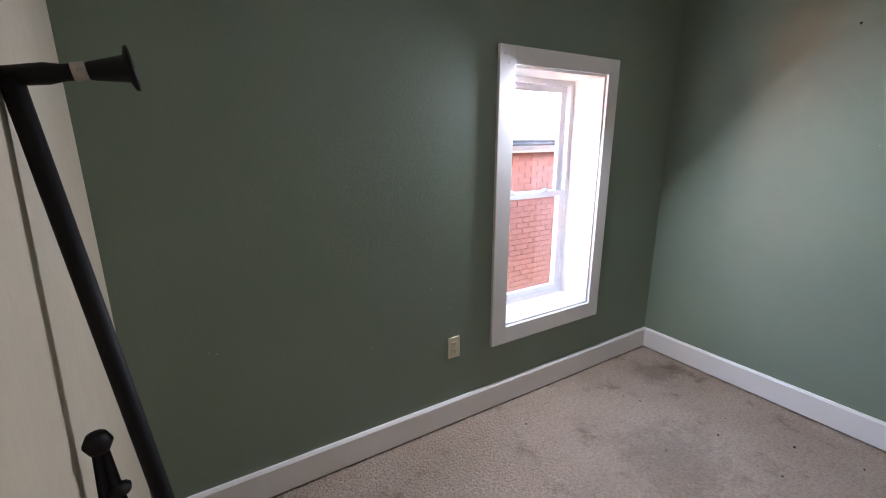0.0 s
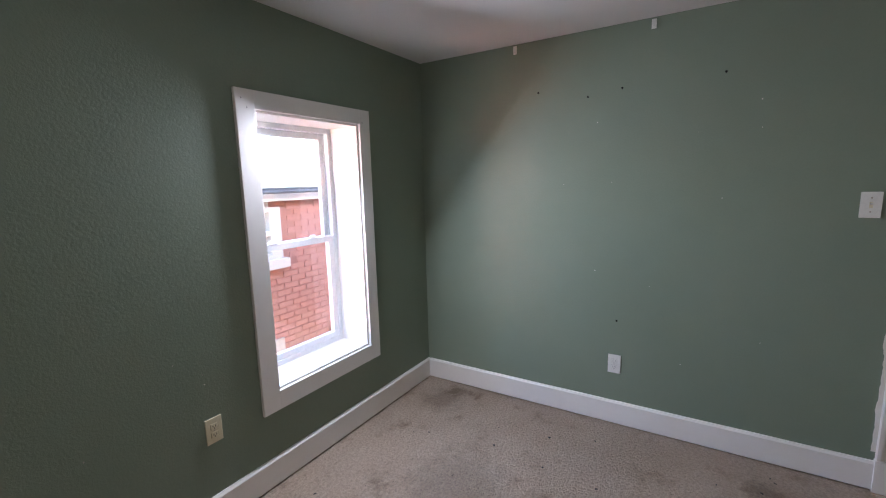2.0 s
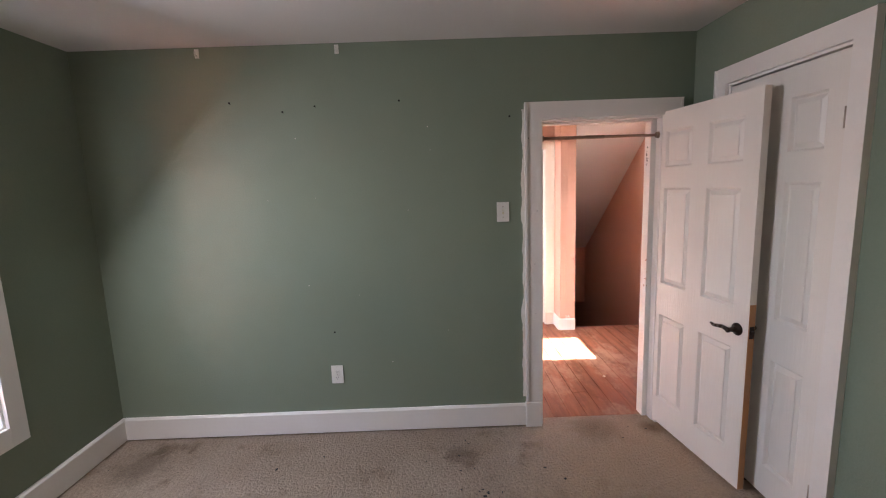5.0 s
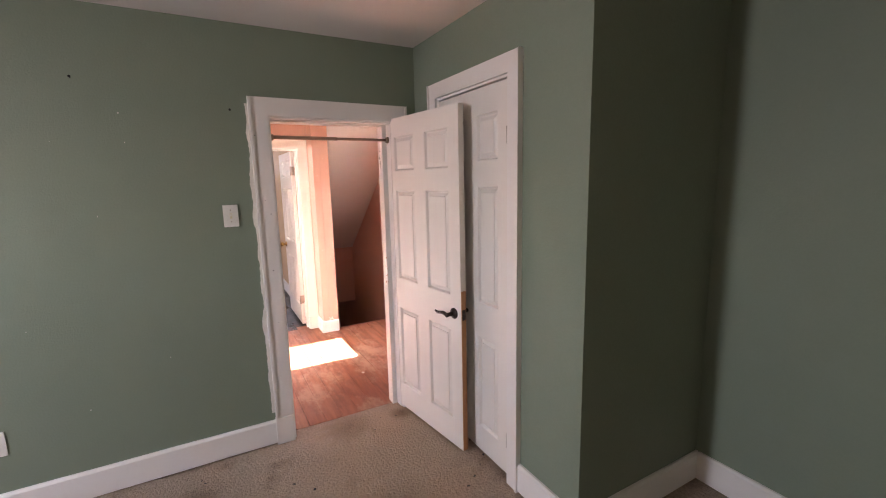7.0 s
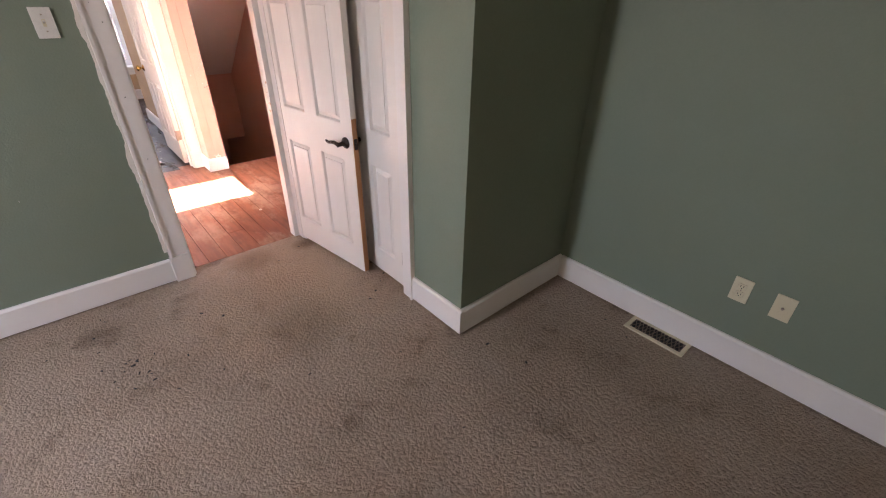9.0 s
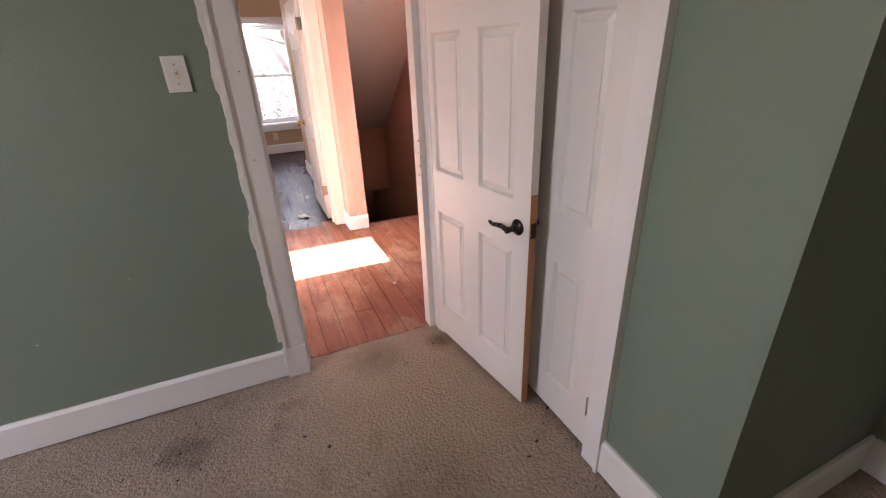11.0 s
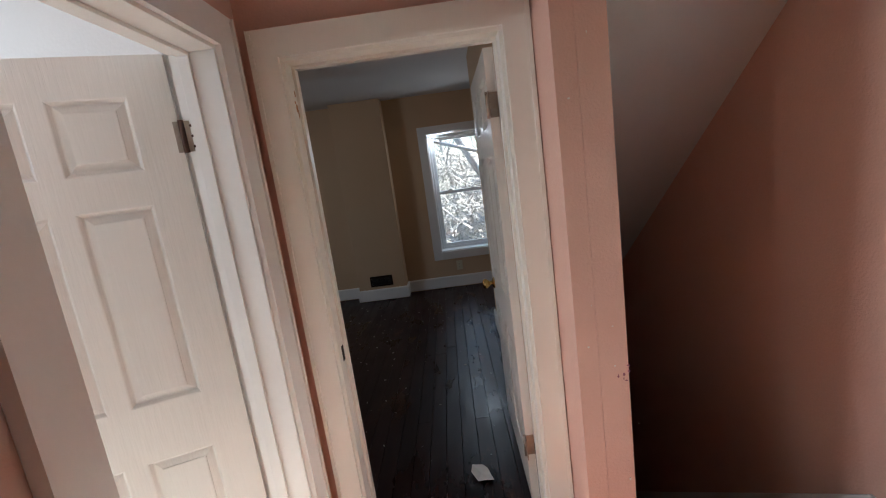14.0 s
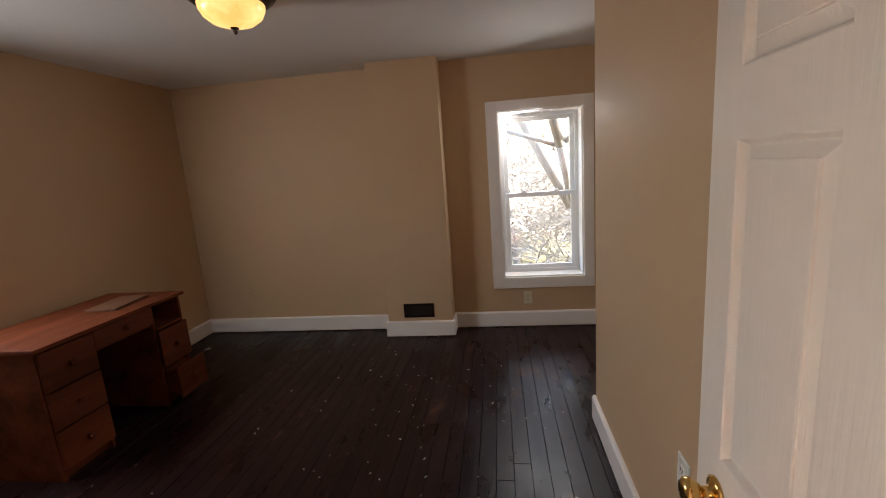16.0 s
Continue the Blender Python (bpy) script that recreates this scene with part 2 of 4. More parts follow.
# ---- mesh helpers ----
def finish(name, bm, mat, parent=None, label="", smooth=False):
    me = bpy.data.meshes.new(name)
    bmesh.ops.recalc_face_normals(bm, faces=bm.faces)
    bm.to_mesh(me)
    bm.free()
    me.materials.append(mat)
    if smooth:
        for p in me.polygons:
            p.use_smooth = True
    ob = new(name, me)
    ob.parent = parent
    return tagged(ob, label)


part = finish


def thing(name, label, category, m=None, group="", kind=""):
    ob = new(name)
    ob.empty_display_size = 0.1
    if m is not None:
        ob.matrix_world = m
    return tagged(ob, label, category, group, kind)


def cuboid(bm, x0, x1, y0, y1, z0, z1, bevel=0.0):
    b = bmesh.new() if bevel else bm
    vs = [b.verts.new((x, y, z)) for x in (x0, x1) for y in (y0, y1) for z in (z0, z1)]
    for f in ((0, 1, 3, 2), (4, 6, 7, 5), (0, 4, 5, 1), (2, 3, 7, 6), (0, 2, 6, 4), (1, 5, 7, 3)):
        b.faces.new([vs[i] for i in f])
    if bevel:
        bmesh.ops.recalc_face_normals(b, faces=b.faces)
        bmesh.ops.bevel(b, geom=list(b.edges), offset=bevel, segments=2, profile=0.6, affect="EDGES")
        join(bm, b)
    return bm


def join(bm, b, m=None):
    table = {}
    for v in b.verts:
        table[v] = bm.verts.new(m @ v.co if m else v.co)
    for f in b.faces:
        nf = bm.faces.new([table[v] for v in f.verts])
        nf.smooth = f.smooth
    b.free()


def prism(bm, outline, axis, a, b):
    """A convex outline of 2D points pushed along axis from a to b."""
    def at(p, w):
        return {"x": (w, p[0], p[1]), "y": (p[0], w, p[1]), "z": (p[0], p[1], w)}[axis]
    lo = [bm.verts.new(at(p, a)) for p in outline]
    hi = [bm.verts.new(at(p, b)) for p in outline]
    bm.faces.new(lo)
    bm.faces.new(hi[::-1])
    n = len(outline)
    for i in range(n):
        bm.faces.new((lo[i], lo[(i + 1) % n], hi[(i + 1) % n], hi[i]))
    return bm


def lathe(bm, profile, n=20, m=None):
    """Turned about z: profile of (radius, z)."""
    m = m or Matrix()
    rings = [[bm.verts.new(m @ Vector((r * math.cos(2 * math.pi * i / n), r * math.sin(2 * math.pi * i / n), z))) for i in range(n)] for r, z in profile]
    for a, b in zip(rings, rings[1:]):
        for i in range(n):
            bm.faces.new((a[i], a[(i + 1) % n], b[(i + 1) % n], b[i])).smooth = True
    bm.faces.new(rings[0][::-1])
    bm.faces.new(rings[-1])
    return bm


def rod(bm, p, q, r0, r1=None, n=10, rings=1):
    p, q = Vector(p), Vector(q)
    r1 = r0 if r1 is None else r1
    m = Matrix.Translation(p) @ (q - p).to_track_quat("Z", "Y").to_matrix().to_4x4()
    h = (q - p).length
    return lathe(bm, [(r0 + (r1 - r0) * k / rings, h * k / rings) for k in range(rings + 1)], n, m)


def wall_x(name, x0, x1, y0, y1, z0, z1, mat, openings, label):
    """A wall that runs along y, with openings (y0, y1, z0, z1)."""
    bm = bmesh.new()
    y = y0
    for a, b, c, d in sorted(openings):
        cuboid(bm, x0, x1, y, a, z0, z1)
        if c > z0:
            cuboid(bm, x0, x1, a, b, z0, c)
        cuboid(bm, x0, x1, a, b, d, z1)
        y = b
    cuboid(bm, x0, x1, y, y1, z0, z1)
    bmesh.ops.remove_doubles(bm, verts=bm.verts, dist=1e-5)
    inner = [f for f in bm.faces if len([g for g in bm.faces if g is not f and set(g.verts) == set(f.verts)])]
    bmesh.ops.delete(bm, geom=inner, context="FACES_ONLY")
    return tagged(finish(name, bm, mat), label, "wall", kind="structure")


def wall_y(name, y0, y1, x0, x1, z0, z1, mat, openings, label):
    ob = wall_x(name, -y1, -y0, x0, x1, z0, z1, mat, openings, label)
    for v in ob.data.vertices:
        v.co = (v.co.y, -v.co.x, v.co.z)
    return ob


def plain(name, x0, x1, y0, y1, z0, z1, mat, label, category, bevel=0.0):
    return tagged(finish(name, cuboid(bmesh.new(), x0, x1, y0, y1, z0, z1, bevel), mat), label, category, kind="structure")


def skirting(p, q, side, mat=TRIM, h=0.155, thick=0.02, label="white painted wooden baseboard along the wall foot"):
    """From p to q at the wall's face; side: the way into the room."""
    p, q, s = Vector((*p, 0)), Vector((*q, 0)), Vector((*side, 0)) * thick
    bm = bmesh.new()
    n = max(2, int((q - p).length / 0.25))
    prof = ((0.001, 0.012), (1, 0.010), (1, h - 0.012), (0.55, h), (0.001, h))
    rows = []
    for k in range(n + 1):
        w = p.lerp(q, k / n)
        wob = 0.002 * noise.noise(w * 3.1)
        rows.append([bm.verts.new(w + s * (u + (wob / thick if u > 0.5 else 0)) + Vector((0, 0, z + (wob if z > 0.05 else 0)))) for u, z in prof])
    for a, b in zip(rows, rows[1:]):
        for i in range(len(prof)):
            bm.faces.new((a[i], a[(i + 1) % len(prof)], b[(i + 1) % len(prof)], b[i]))
    bm.faces.new(rows[0])
    bm.faces.new(rows[-1][::-1])
    return tagged(finish("baseboard", bm, mat), label, "baseboard", kind="structure")


# ---- plan ----
CEILING = 2.41
W, E, N = -0.25, 2.91, 2.015            # bedroom
CLOSET_Y, CLOSET_X, S = -1.615, 1.44, -2.47
HW, HE, HN, HS = 3.04, 4.93, -0.375, -2.385   # hall
RW, RE, RN = 5.055, 8.80, 2.21        # far room
PART_N, PART_S, PART_END, POST_N = -1.30, -1.492, 7.28, -1.335
DOOR1 = (-1.45, -0.70, -0.2, 1.95)
DOOR2 = (-1.247, -0.495, -0.2, 1.93)
DOOR3 = (4.03, 4.757, -0.2, 1.94)
WIN1 = (1.50, 2.21, 0.505, 1.915)
WIN2 = (3.82, 4.52, 0.46, 2.01)
WIN3 = (-1.53, -0.815, 0.475, 1.95)
WIN4 = (6.18, 6.885, 0.87, 1.95)
OUT = 0.34

# bedroom shell
plain("floor_bedroom", W - 0.1, 2.985, S - 0.1, N + 0.1, -0.12, 0.0, CARPET, "stained worn beige carpet with dark spots", "floor")
plain("ceiling_bedroom", W - 0.1, E + 0.06, S - 0.1, N + 0.1, CEILING, CEILING + 0.12, CEIL, "white painted plaster ceiling", "ceiling")
wall_y("wall_bedroom_north", N, N + OUT, W - 0.3, E + 0.06, -0.1, 2.6, GREEN, [WIN1], "sage green painted plaster outer wall with a deep window")
wall_x("wall_bedroom_east", E, E + 0.065, CLOSET_Y - 0.1, N, -0.1, 2.6, GREEN, [DOOR1], "sage green painted wall with a doorway to the landing")
wall_x("wall_bedroom_west", W - 0.3, W, S - 0.3, N, -0.1, 2.6, CREAM, [], "cream painted wall with faint vertical streaks")
wall_y("wall_bedroom_south", S - OUT, S, W, CLOSET_X + 0.1, -0.1, 2.6, GREEN, [], "sage green painted wall with two outlets")
wall_y("wall_closet_front", CLOSET_Y - 0.1, CLOSET_Y, CLOSET_X, E, -0.1, 2.6, GREEN, [(1.90, 2.60, -0.2, 2.05)], "sage green closet wall around a narrow door")
wall_x("wall_closet_side", CLOSET_X, CLOSET_X + 0.1, S, CLOSET_Y - 0.1, -0.1, 2.6, GREEN, [], "sage green side of the closet projecting into the room")
plain("wall_closet_back", CLOSET_X + 0.1, E + 0.065, S - 0.1, S, -0.1, 2.6, CREAM, "plain wall inside the closet", "wall")

skirting((W, N), (E, N), (0, -1))
skirting((E, N - 0.02), (E, -0.605), (-1, 0))
skirting((CLOSET_X - 0.02, CLOSET_Y), (1.832, CLOSET_Y), (0, 1))
skirting((CLOSET_X, S), (CLOSET_X, CLOSET_Y), (-1, 0))
skirting((W, S), (CLOSET_X - 0.02, S), (0, 1))

# landing shell
wall_x("wall_landing_west", E + 0.067, HW, HS, HN, -0.1, 2.6, PEACH, [DOOR1], "peach painted wall around the bedroom doorway")
wall_y("wall_landing_north", HN, HN + 0.13, HW, HE, -0.1, 2.6, PEACH, [DOOR3], "peach painted wall with a white door")
wall_x("wall_landing_east", HE, HE + 0.065, POST_N - 0.03, HN + 0.13, -0.1, 2.6, PEACH, [DOOR2], "peach painted wall around the far room's doorway")
wall_y("wall_landing_south", HS - OUT, HS, HW - 0.06, 8.0, -2.8, 2.6, PEACH, [WIN2], "peach painted outer wall running down the stairs")
wall_y("wall_stair_partition", PART_S, POST_N - 0.067, 4.69, PART_END - 0.067, -2.8, 2.6, PEACH, [], "peach painted partition ending in a scuffed post beside the stairs")
plain("wall_post_side", 4.69, HE, POST_N - 0.066, POST_N, -0.1, 2.6, PEACH, "peach painted return of the stair post", "wall")
plain("ceiling_landing", HW - 0.06, HE + 0.06, HS - 0.05, HN + 0.1, CEILING, CEILING + 0.12, CEIL, "white painted landing ceiling", "ceiling")
bm = bmesh.new()
prism(bm, [(4.705, PART_S), (4.80, HS), (4.90, HS), (4.805, PART_S)], "z", 2.19, CEILING + 0.05)
tagged(finish("wall_stair_header", bm, PEACH), "peach painted header above the stair opening", "wall", kind="structure")
bm = bmesh.new()
prism(bm, [(4.675, PART_S + 0.06), (4.785, HS), (4.90, HS), (4.80, PART_S), (4.689, PART_S + 0.06)], "z", 2.16, 2.188)
tagged(finish("trim_stair_header", bm, TRIM), "white trim board under the stair header", "trim", kind="structure")
bm = bmesh.new()
prism(bm, [(4.802, 2.20), (4.95, 2.158), (6.98, 0.535), (7.0, 0.70), (4.95, 2.34), (4.802, 2.34)], "y", HS, PART_S)
tagged(finish("ceiling_stair_slope", bm, CEIL), "white sloping plaster ceiling over the stairs", "ceiling", kind="structure")
plain("wall_stair_drop", 6.98, 7.1, HS, PART_S, -0.35, 0.72, PEACH, "peach painted drop where the sloping ceiling ends", "wall")
plain("ceiling_stair_foot", 7.1, 8.0, HS, PART_S, -0.35, -0.2, CEIL, "plain ceiling over the foot of the stairs", "ceiling")
plain("wall_stair_end", 8.0, 8.1, HS - 0.1, PART_N, -2.8, -0.14, PEACH, "plain wall closing the foot of the stairs", "wall")
wall_y("wall_stair_lower", PART_S, PART_S + 0.1, PART_END - 0.067, 8.0, -2.8, -0.13, PEACH, [], "plain wall beside the foot of the stairs")
plain("floor_stair_foot", 4.6, 8.0, HS, PART_S, -2.85, -2.66, STAIRWOOD, "dark wooden floor at the foot of the stairs", "floor")
skirting((HW, HS), (4.80, HS), (0, 1), h=0.13)
skirting((4.69, PART_S), (4.69, POST_N), (-1, 0), h=0.13)
skirting((4.67, POST_N), (HE, POST_N), (0, 1), h=0.13)
skirting((HW, HN), (4.04, HN), (0, -1), h=0.14)
bm = bmesh.new()
prism(bm, [(4.80, 0.13), (4.80, -0.05), (7.6, -2.40), (7.6, -2.22)], "y", HS + 0.001, HS + 0.018)
tagged(finish("baseboard_stairs", bm, TRIM), "white skirt board sloping down beside the stairs", "baseboard", kind="structure")

# far room shell
wall_x("wall_room_west", HE + 0.067, RW, PART_N, RN, -0.1, 2.6, TAN, [DOOR2], "tan painted wall around the doorway")
wall_y("wall_room_partition", PART_N - 0.065, PART_N, RW, PART_END, -0.1, 2.6, TAN, [], "tan painted wall behind the open door")
wall_x("wall_room_return", PART_END - 0.065, PART_END, HS, PART_N - 0.065, -0.1, 2.6, TAN, [], "tan painted return wall")
wall_y("wall_room_south", HS - 0.1, HS - 0.002, PART_END, RE, 0.0, 2.6, TAN, [], "tan painted wall closing the room")
wall_x("wall_room_east", RE, RE + OUT, HS - OUT, RN + 0.3, -3.0, 2.6, TAN, [WIN3], "tan painted outer wall with a window and chimney breast")
wall_y("wall_room_north", RN, RN + OUT, 4.9, RE, -0.1, 2.6, TAN, [WIN4], "tan painted outer wall behind the desk")
plain("ceiling_room", RW - 0.07, RE + 0.05, HS - 0.05, RN + 0.05, CEILING, CEILING + 0.12, CEIL, "white painted ceiling of the far room", "ceiling")
plain("chimney_breast", 8.60, RE, -0.335, 0.265, 0.0, CEILING + 0.05, TAN, "tan painted chimney breast projecting from the wall", "wall", 0.006)
skirting((RE, RN), (RE, 0.265), (-1, 0), h=0.15)
skirting((RE, -0.335), (RE, HS), (-1, 0), h=0.15)
skirting((8.60, 0.285), (8.60, -0.355), (-1, 0), h=0.15)
skirting((RE, 0.265), (8.60, 0.265), (0, 1), h=0.15)
skirting((8.60, -0.335), (RE, -0.335), (0, -1), h=0.15)
skirting((RW, RN), (RE, RN), (0, -1), h=0.15)
skirting((RW, PART_N), (PART_END + 0.02, PART_N), (0, 1), h=0.15)
skirting((PART_END, PART_N), (PART_END, HS), (1, 0), h=0.15)

# room behind the white door
plain("floor_bathroom", HW, HE + 0.065, HN, 1.6, -0.1, -0.002, TILEWHITE, "pale tiled floor behind the white door", "floor")
wall_y("wall_bathroom_north", 1.6, 1.7, HW, HE + 0.065, -0.1, 2.6, CEIL, [(3.8, 4.4, 1.0, 1.9)], "plain pale wall with a small window behind the white door")
plain("wall_bathroom_west", E + 0.067, HW, HN, 1.7, -0.1, 2.6, CEIL, "plain pale wall behind the white door", "wall")
plain("wall_bathroom_east", HE, HE + 0.065, HN + 0.131, 1.7, -0.1, 2.6, CEIL, "plain pale wall behind the white door", "wall")
plain("ceiling_bathroom", HW, HE + 0.065, HN + 0.1, 1.7, CEILING, CEILING + 0.1, CEIL, "plain pale ceiling behind the white door", "ceiling")

# weathered brick colour on the outer faces of the outside walls
OUTER = surface("weathered_outer_brick", (0.36, 0.15, 0.11), (0.28, 0.11, 0.08), 0.9, 24, 1.5, 0.7, 0.4)
for wall_name, way in (("wall_bedroom_north", (0, 1, 0)), ("wall_bedroom_west", (-1, 0, 0)), ("wall_bedroom_south", (0, -1, 0)), ("wall_landing_south", (0, -1, 0)), ("wall_room_east", (1, 0, 0)), ("wall_room_north", (0, 1, 0)), ("wall_bathroom_north", (0, 1, 0)), ("wall_closet_back", (0, -1, 0))):
    me = bpy.data.objects[wall_name].data
    me.materials.append(OUTER)
    edge = max(v.co.dot(Vector(way)) for v in me.vertices)
    for p in me.polygons:
        if p.center.dot(Vector(way)) > edge - 0.002:
            p.material_index = 1

# attic deck over all rooms
plain("roof_deck", W - 0.4, RE + OUT, HS - OUT - 0.1, RN + OUT, 2.62, 2.75, ROOF, "grey roof deck closing the house above", "roof")


# ---- door frames ----
def door_frame(name, m, width, height, depth, mat, casing=0.095, plinth=0.0, sides=(1, 1), both=True, stop=None, stop_size=(0.035, 0.011, 0.011), label=""):
    """Local: x across the opening, y through the wall from face to face, z up."""
    top = thing(name, label, "door frame", m, kind="structure")
    jt = 0.018
    for x0, x1 in ((0.0, jt), (width - jt, width)):
        part("jamb", cuboid(bmesh.new(), x0, x1, -0.004, depth + 0.004, 0, height - jt, 0.002), mat, top)
    part("head_jamb", cuboid(bmesh.new(), 0, width, -0.004, depth + 0.004, height - jt, height, 0.002), mat, top)
    if stop is not None:
        sw, ta, tb = stop_size
        for x0, x1 in ((jt, jt + ta), (width - jt - tb, width - jt)):
            part("door_stop", cuboid(bmesh.new(), x0, x1, stop, stop + sw, 0, height - jt - 0.011, 0.002), mat, top)
        part("door_stop", cuboid(bmesh.new(), jt, width - jt, stop, stop + sw, height - jt - 0.011, height - jt, 0.002), mat, top)
    for face, out in ((0.0, -1), (depth, 1)) if both else ((0.0, -1),):
        y0, y1 = sorted((face + out * 0.001, face + out * 0.022))
        b0, b1 = sorted((face + out * 0.001, face + out * 0.03))
        lo = plinth
        for flip in (0, 1):
            if not sides[flip]:
                continue
            a, b = (-casing + 0.006, 0.006) if not flip else (width - 0.006, width + casing - 0.006)
            outer, inner = (a, b) if not flip else (b, a)
            bm = bmesh.new()
            shy = outer + (0.004 if not flip else -0.004)
            prism(bm, [(shy, lo), (inner, lo), (inner, height - 0.006), (shy, height + casing - 0.010)], "y", y0, y1)
            part("side_casing", bm, mat, top)
            bm = bmesh.new()
            w = 0.014 if not flip else -0.014
            prism(bm, [(outer, lo), (outer + w, lo), (outer + w, height + casing - 0.02), (outer, height + casing - 0.006)], "y", b0, b1)
            part("back_band", bm, mat, top)
            if plinth:
                part("plinth_block", cuboid(bmesh.new(), min(a, b) - 0.004, max(a, b) + 0.002, min(face + out * 0.001, face + out * 0.03), max(face + out * 0.001, face + out * 0.03), 0.0, lo - 0.001, 0.003), mat, top)
        bm = bmesh.new()
        prism(bm, [(0.006, height - 0.006), (width - 0.006, height - 0.006), (width + casing - 0.006, height + casing - 0.006), (-casing + 0.006, height + casing - 0.006)], "y", y0, y1)
        part("head_casing", bm, mat, top)
    return top


# doorway from bedroom to landing: local x runs to -y
door_frame("door_frame_1", pose(E, DOOR1[1], 0, 0, 0, -90), DOOR1[1] - DOOR1[0], DOOR1[3], HW - E, TRIM, 0.098, 0.17, stop=0.055, stop_size=(0.077, 0.006, 0.036), label="scuffed white door casing with plinth blocks and paint drips")
door_frame("door_frame_2", pose(HE, DOOR2[1], 0, 0, 0, -90), DOOR2[1] - DOOR2[0], DOOR2[3], RW - HE, CREAM_TRIM, 0.09, 0.14, stop=0.06, label="yellowed white door casing with moulded edges")
door_frame("door_frame_3", pose(DOOR3[0], HN, 0), DOOR3[1] - DOOR3[0], DOOR3[3], 0.13, TRIM, 0.1, 0.15, stop=0.07, label="white door casing with moulded edges on the landing")
door_frame("door_frame_4", pose(2.60, CLOSET_Y, 0, 0, 0, 180), 0.70, 2.05, 0.1, TRIM, 0.085, 0.0, both=False, label="white closet door casing")


# ---- six panel doors ----
def six_panel(name, m, width, height, label, mat=DOORWHITE, thick=0.035, edge=None, kind="", zs=None, st=0.092, mid=0.115):
    """Local: hinge at x=0, x along the leaf, faces at y = +-thick/2, z up from the foot."""
    top = thing(name, label, "door", m, kind=kind)
    k = height / 1.95
    xs = [(st, (width - mid) / 2), ((width + mid) / 2, width - st)]
    zs = zs or [(0.145 * k, 0.67 * k), (0.86 * k, 1.475 * k), (1.60 * k, 1.825 * k)]
    bm = bmesh.new()
    h = thick / 2
    for a, b in ((0, st), (xs[0][1], xs[1][0]), (width - st, width)):
        cuboid(bm, a, b, -h, h, 0, height)
    for a, b in xs:
        z = 0
        for c, d in zs + [(height, height)]:
            cuboid(bm, a, b, -h, h, z, c)
            z = d
    bmesh.ops.remove_doubles(bm, verts=bm.verts, dist=1e-5)
    part("leaf_frame", bm, mat, top)
    for a, b in xs:
        for c, d in zs:
            bm = bmesh.new()
            for s in (-1, 1):
                rings = []
                for inset, depth in ((0.0, h), (0.003, h - 0.002), (0.010, h - 0.0135), (0.013, h - 0.0145), (0.016, h - 0.0135), (0.033, h - 0.005), (0.034, h - 0.002), (0.037, h - 0.001)):
                    rings.append([bm.verts.new((x, s * depth, z)) for x, z in ((a + inset, c + inset), (b - inset, c + inset), (b - inset, d - inset), (a + inset, d - inset))])
                for p, q in zip(rings, rings[1:]):
                    for i in range(4):
                        bm.faces.new((p[i], p[(i + 1) % 4], q[(i + 1) % 4], q[i]))
                bm.faces.new(rings[-1])
            part("panel", bm, mat, top)
    if edge:
        part("bare_edge", cuboid(bmesh.new(), width, width + 0.003, -h + 0.002, h - 0.002, 0.0, 0.95), edge, top, "bare orange-brown wooden door edge")
    return top


def knuckle_hinge(parent, x, y, z, way=1):
    bm = bmesh.new()
    rod(bm, (x, y, z - 0.05), (x, y, z + 0.05), 0.007, n=8)
    cuboid(bm, x - 0.03, x, y - 0.003, y + 0.001, z - 0.045, z + 0.045)
    cuboid(bm, x, x + 0.03, y - 0.003, y + 0.001, z - 0.045, z + 0.045)
    part("hinge", bm, NICKEL, parent, "worn nickel door hinge")


leaf = six_panel("bedroom_door", pose(2.965, -1.445, 0.02, 0, 0, 187.5), 0.745, 1.94, "open white six-panel door with a dark bronze lever", edge=RAWWOOD, zs=[(0.165, 0.715), (0.915, 1.497), (1.616, 1.83)])
# lever handle on both faces
for s in (-1, 1):
    bm = bmesh.new()
    base = pose(0.685, s * 0.0175, 0.815, -90 * s)
    lathe(bm, [(0.031, 0), (0.032, 0.004), (0.027, 0.010), (0.013, 0.013), (0.011, 0.045), (0.013, 0.05), (0.013, 0.058), (0.006, 0.062)], 18, base)
    pts = [(0.685, 0.052, 0.815, 0.011), (0.655, 0.054, 0.822, 0.010), (0.625, 0.053, 0.818, 0.009), (0.595, 0.050, 0.811, 0.008), (0.572, 0.05, 0.817, 0.006)]
    for p, q in zip(pts, pts[1:]):
        rod(bm, (p[0], s * (0.0175 + p[1]), p[2]), (q[0], s * (0.0175 + q[1]), q[2]), p[3], q[3], 10)
    part("lever_handle", bm, BRONZE, leaf, "dark bronze lever handle")
bm = cuboid(bmesh.new(), 0.7455, 0.7495, -0.012, 0.012, 0.785, 0.845)
cuboid(bm, 0.749, 0.757, -0.007, 0.007, 0.807, 0.823)
part("latch_plate", bm, BRONZE, leaf, "dark latch plate")
for z in (0.25, 1.70):
    knuckle_hinge(leaf, 0.0, 0.02, z)

leaf = six_panel("closet_door", pose(2.58, CLOSET_Y - 0.02, 0.025, 0, 0, 180), 0.66, 2.0, "closed white six-panel closet door")
for z in (0.2, 1.75):
    part("hinge", rod(bmesh.new(), (0.655, -0.024, z - 0.04), (0.655, -0.024, z + 0.04), 0.006), NICKEL, leaf)
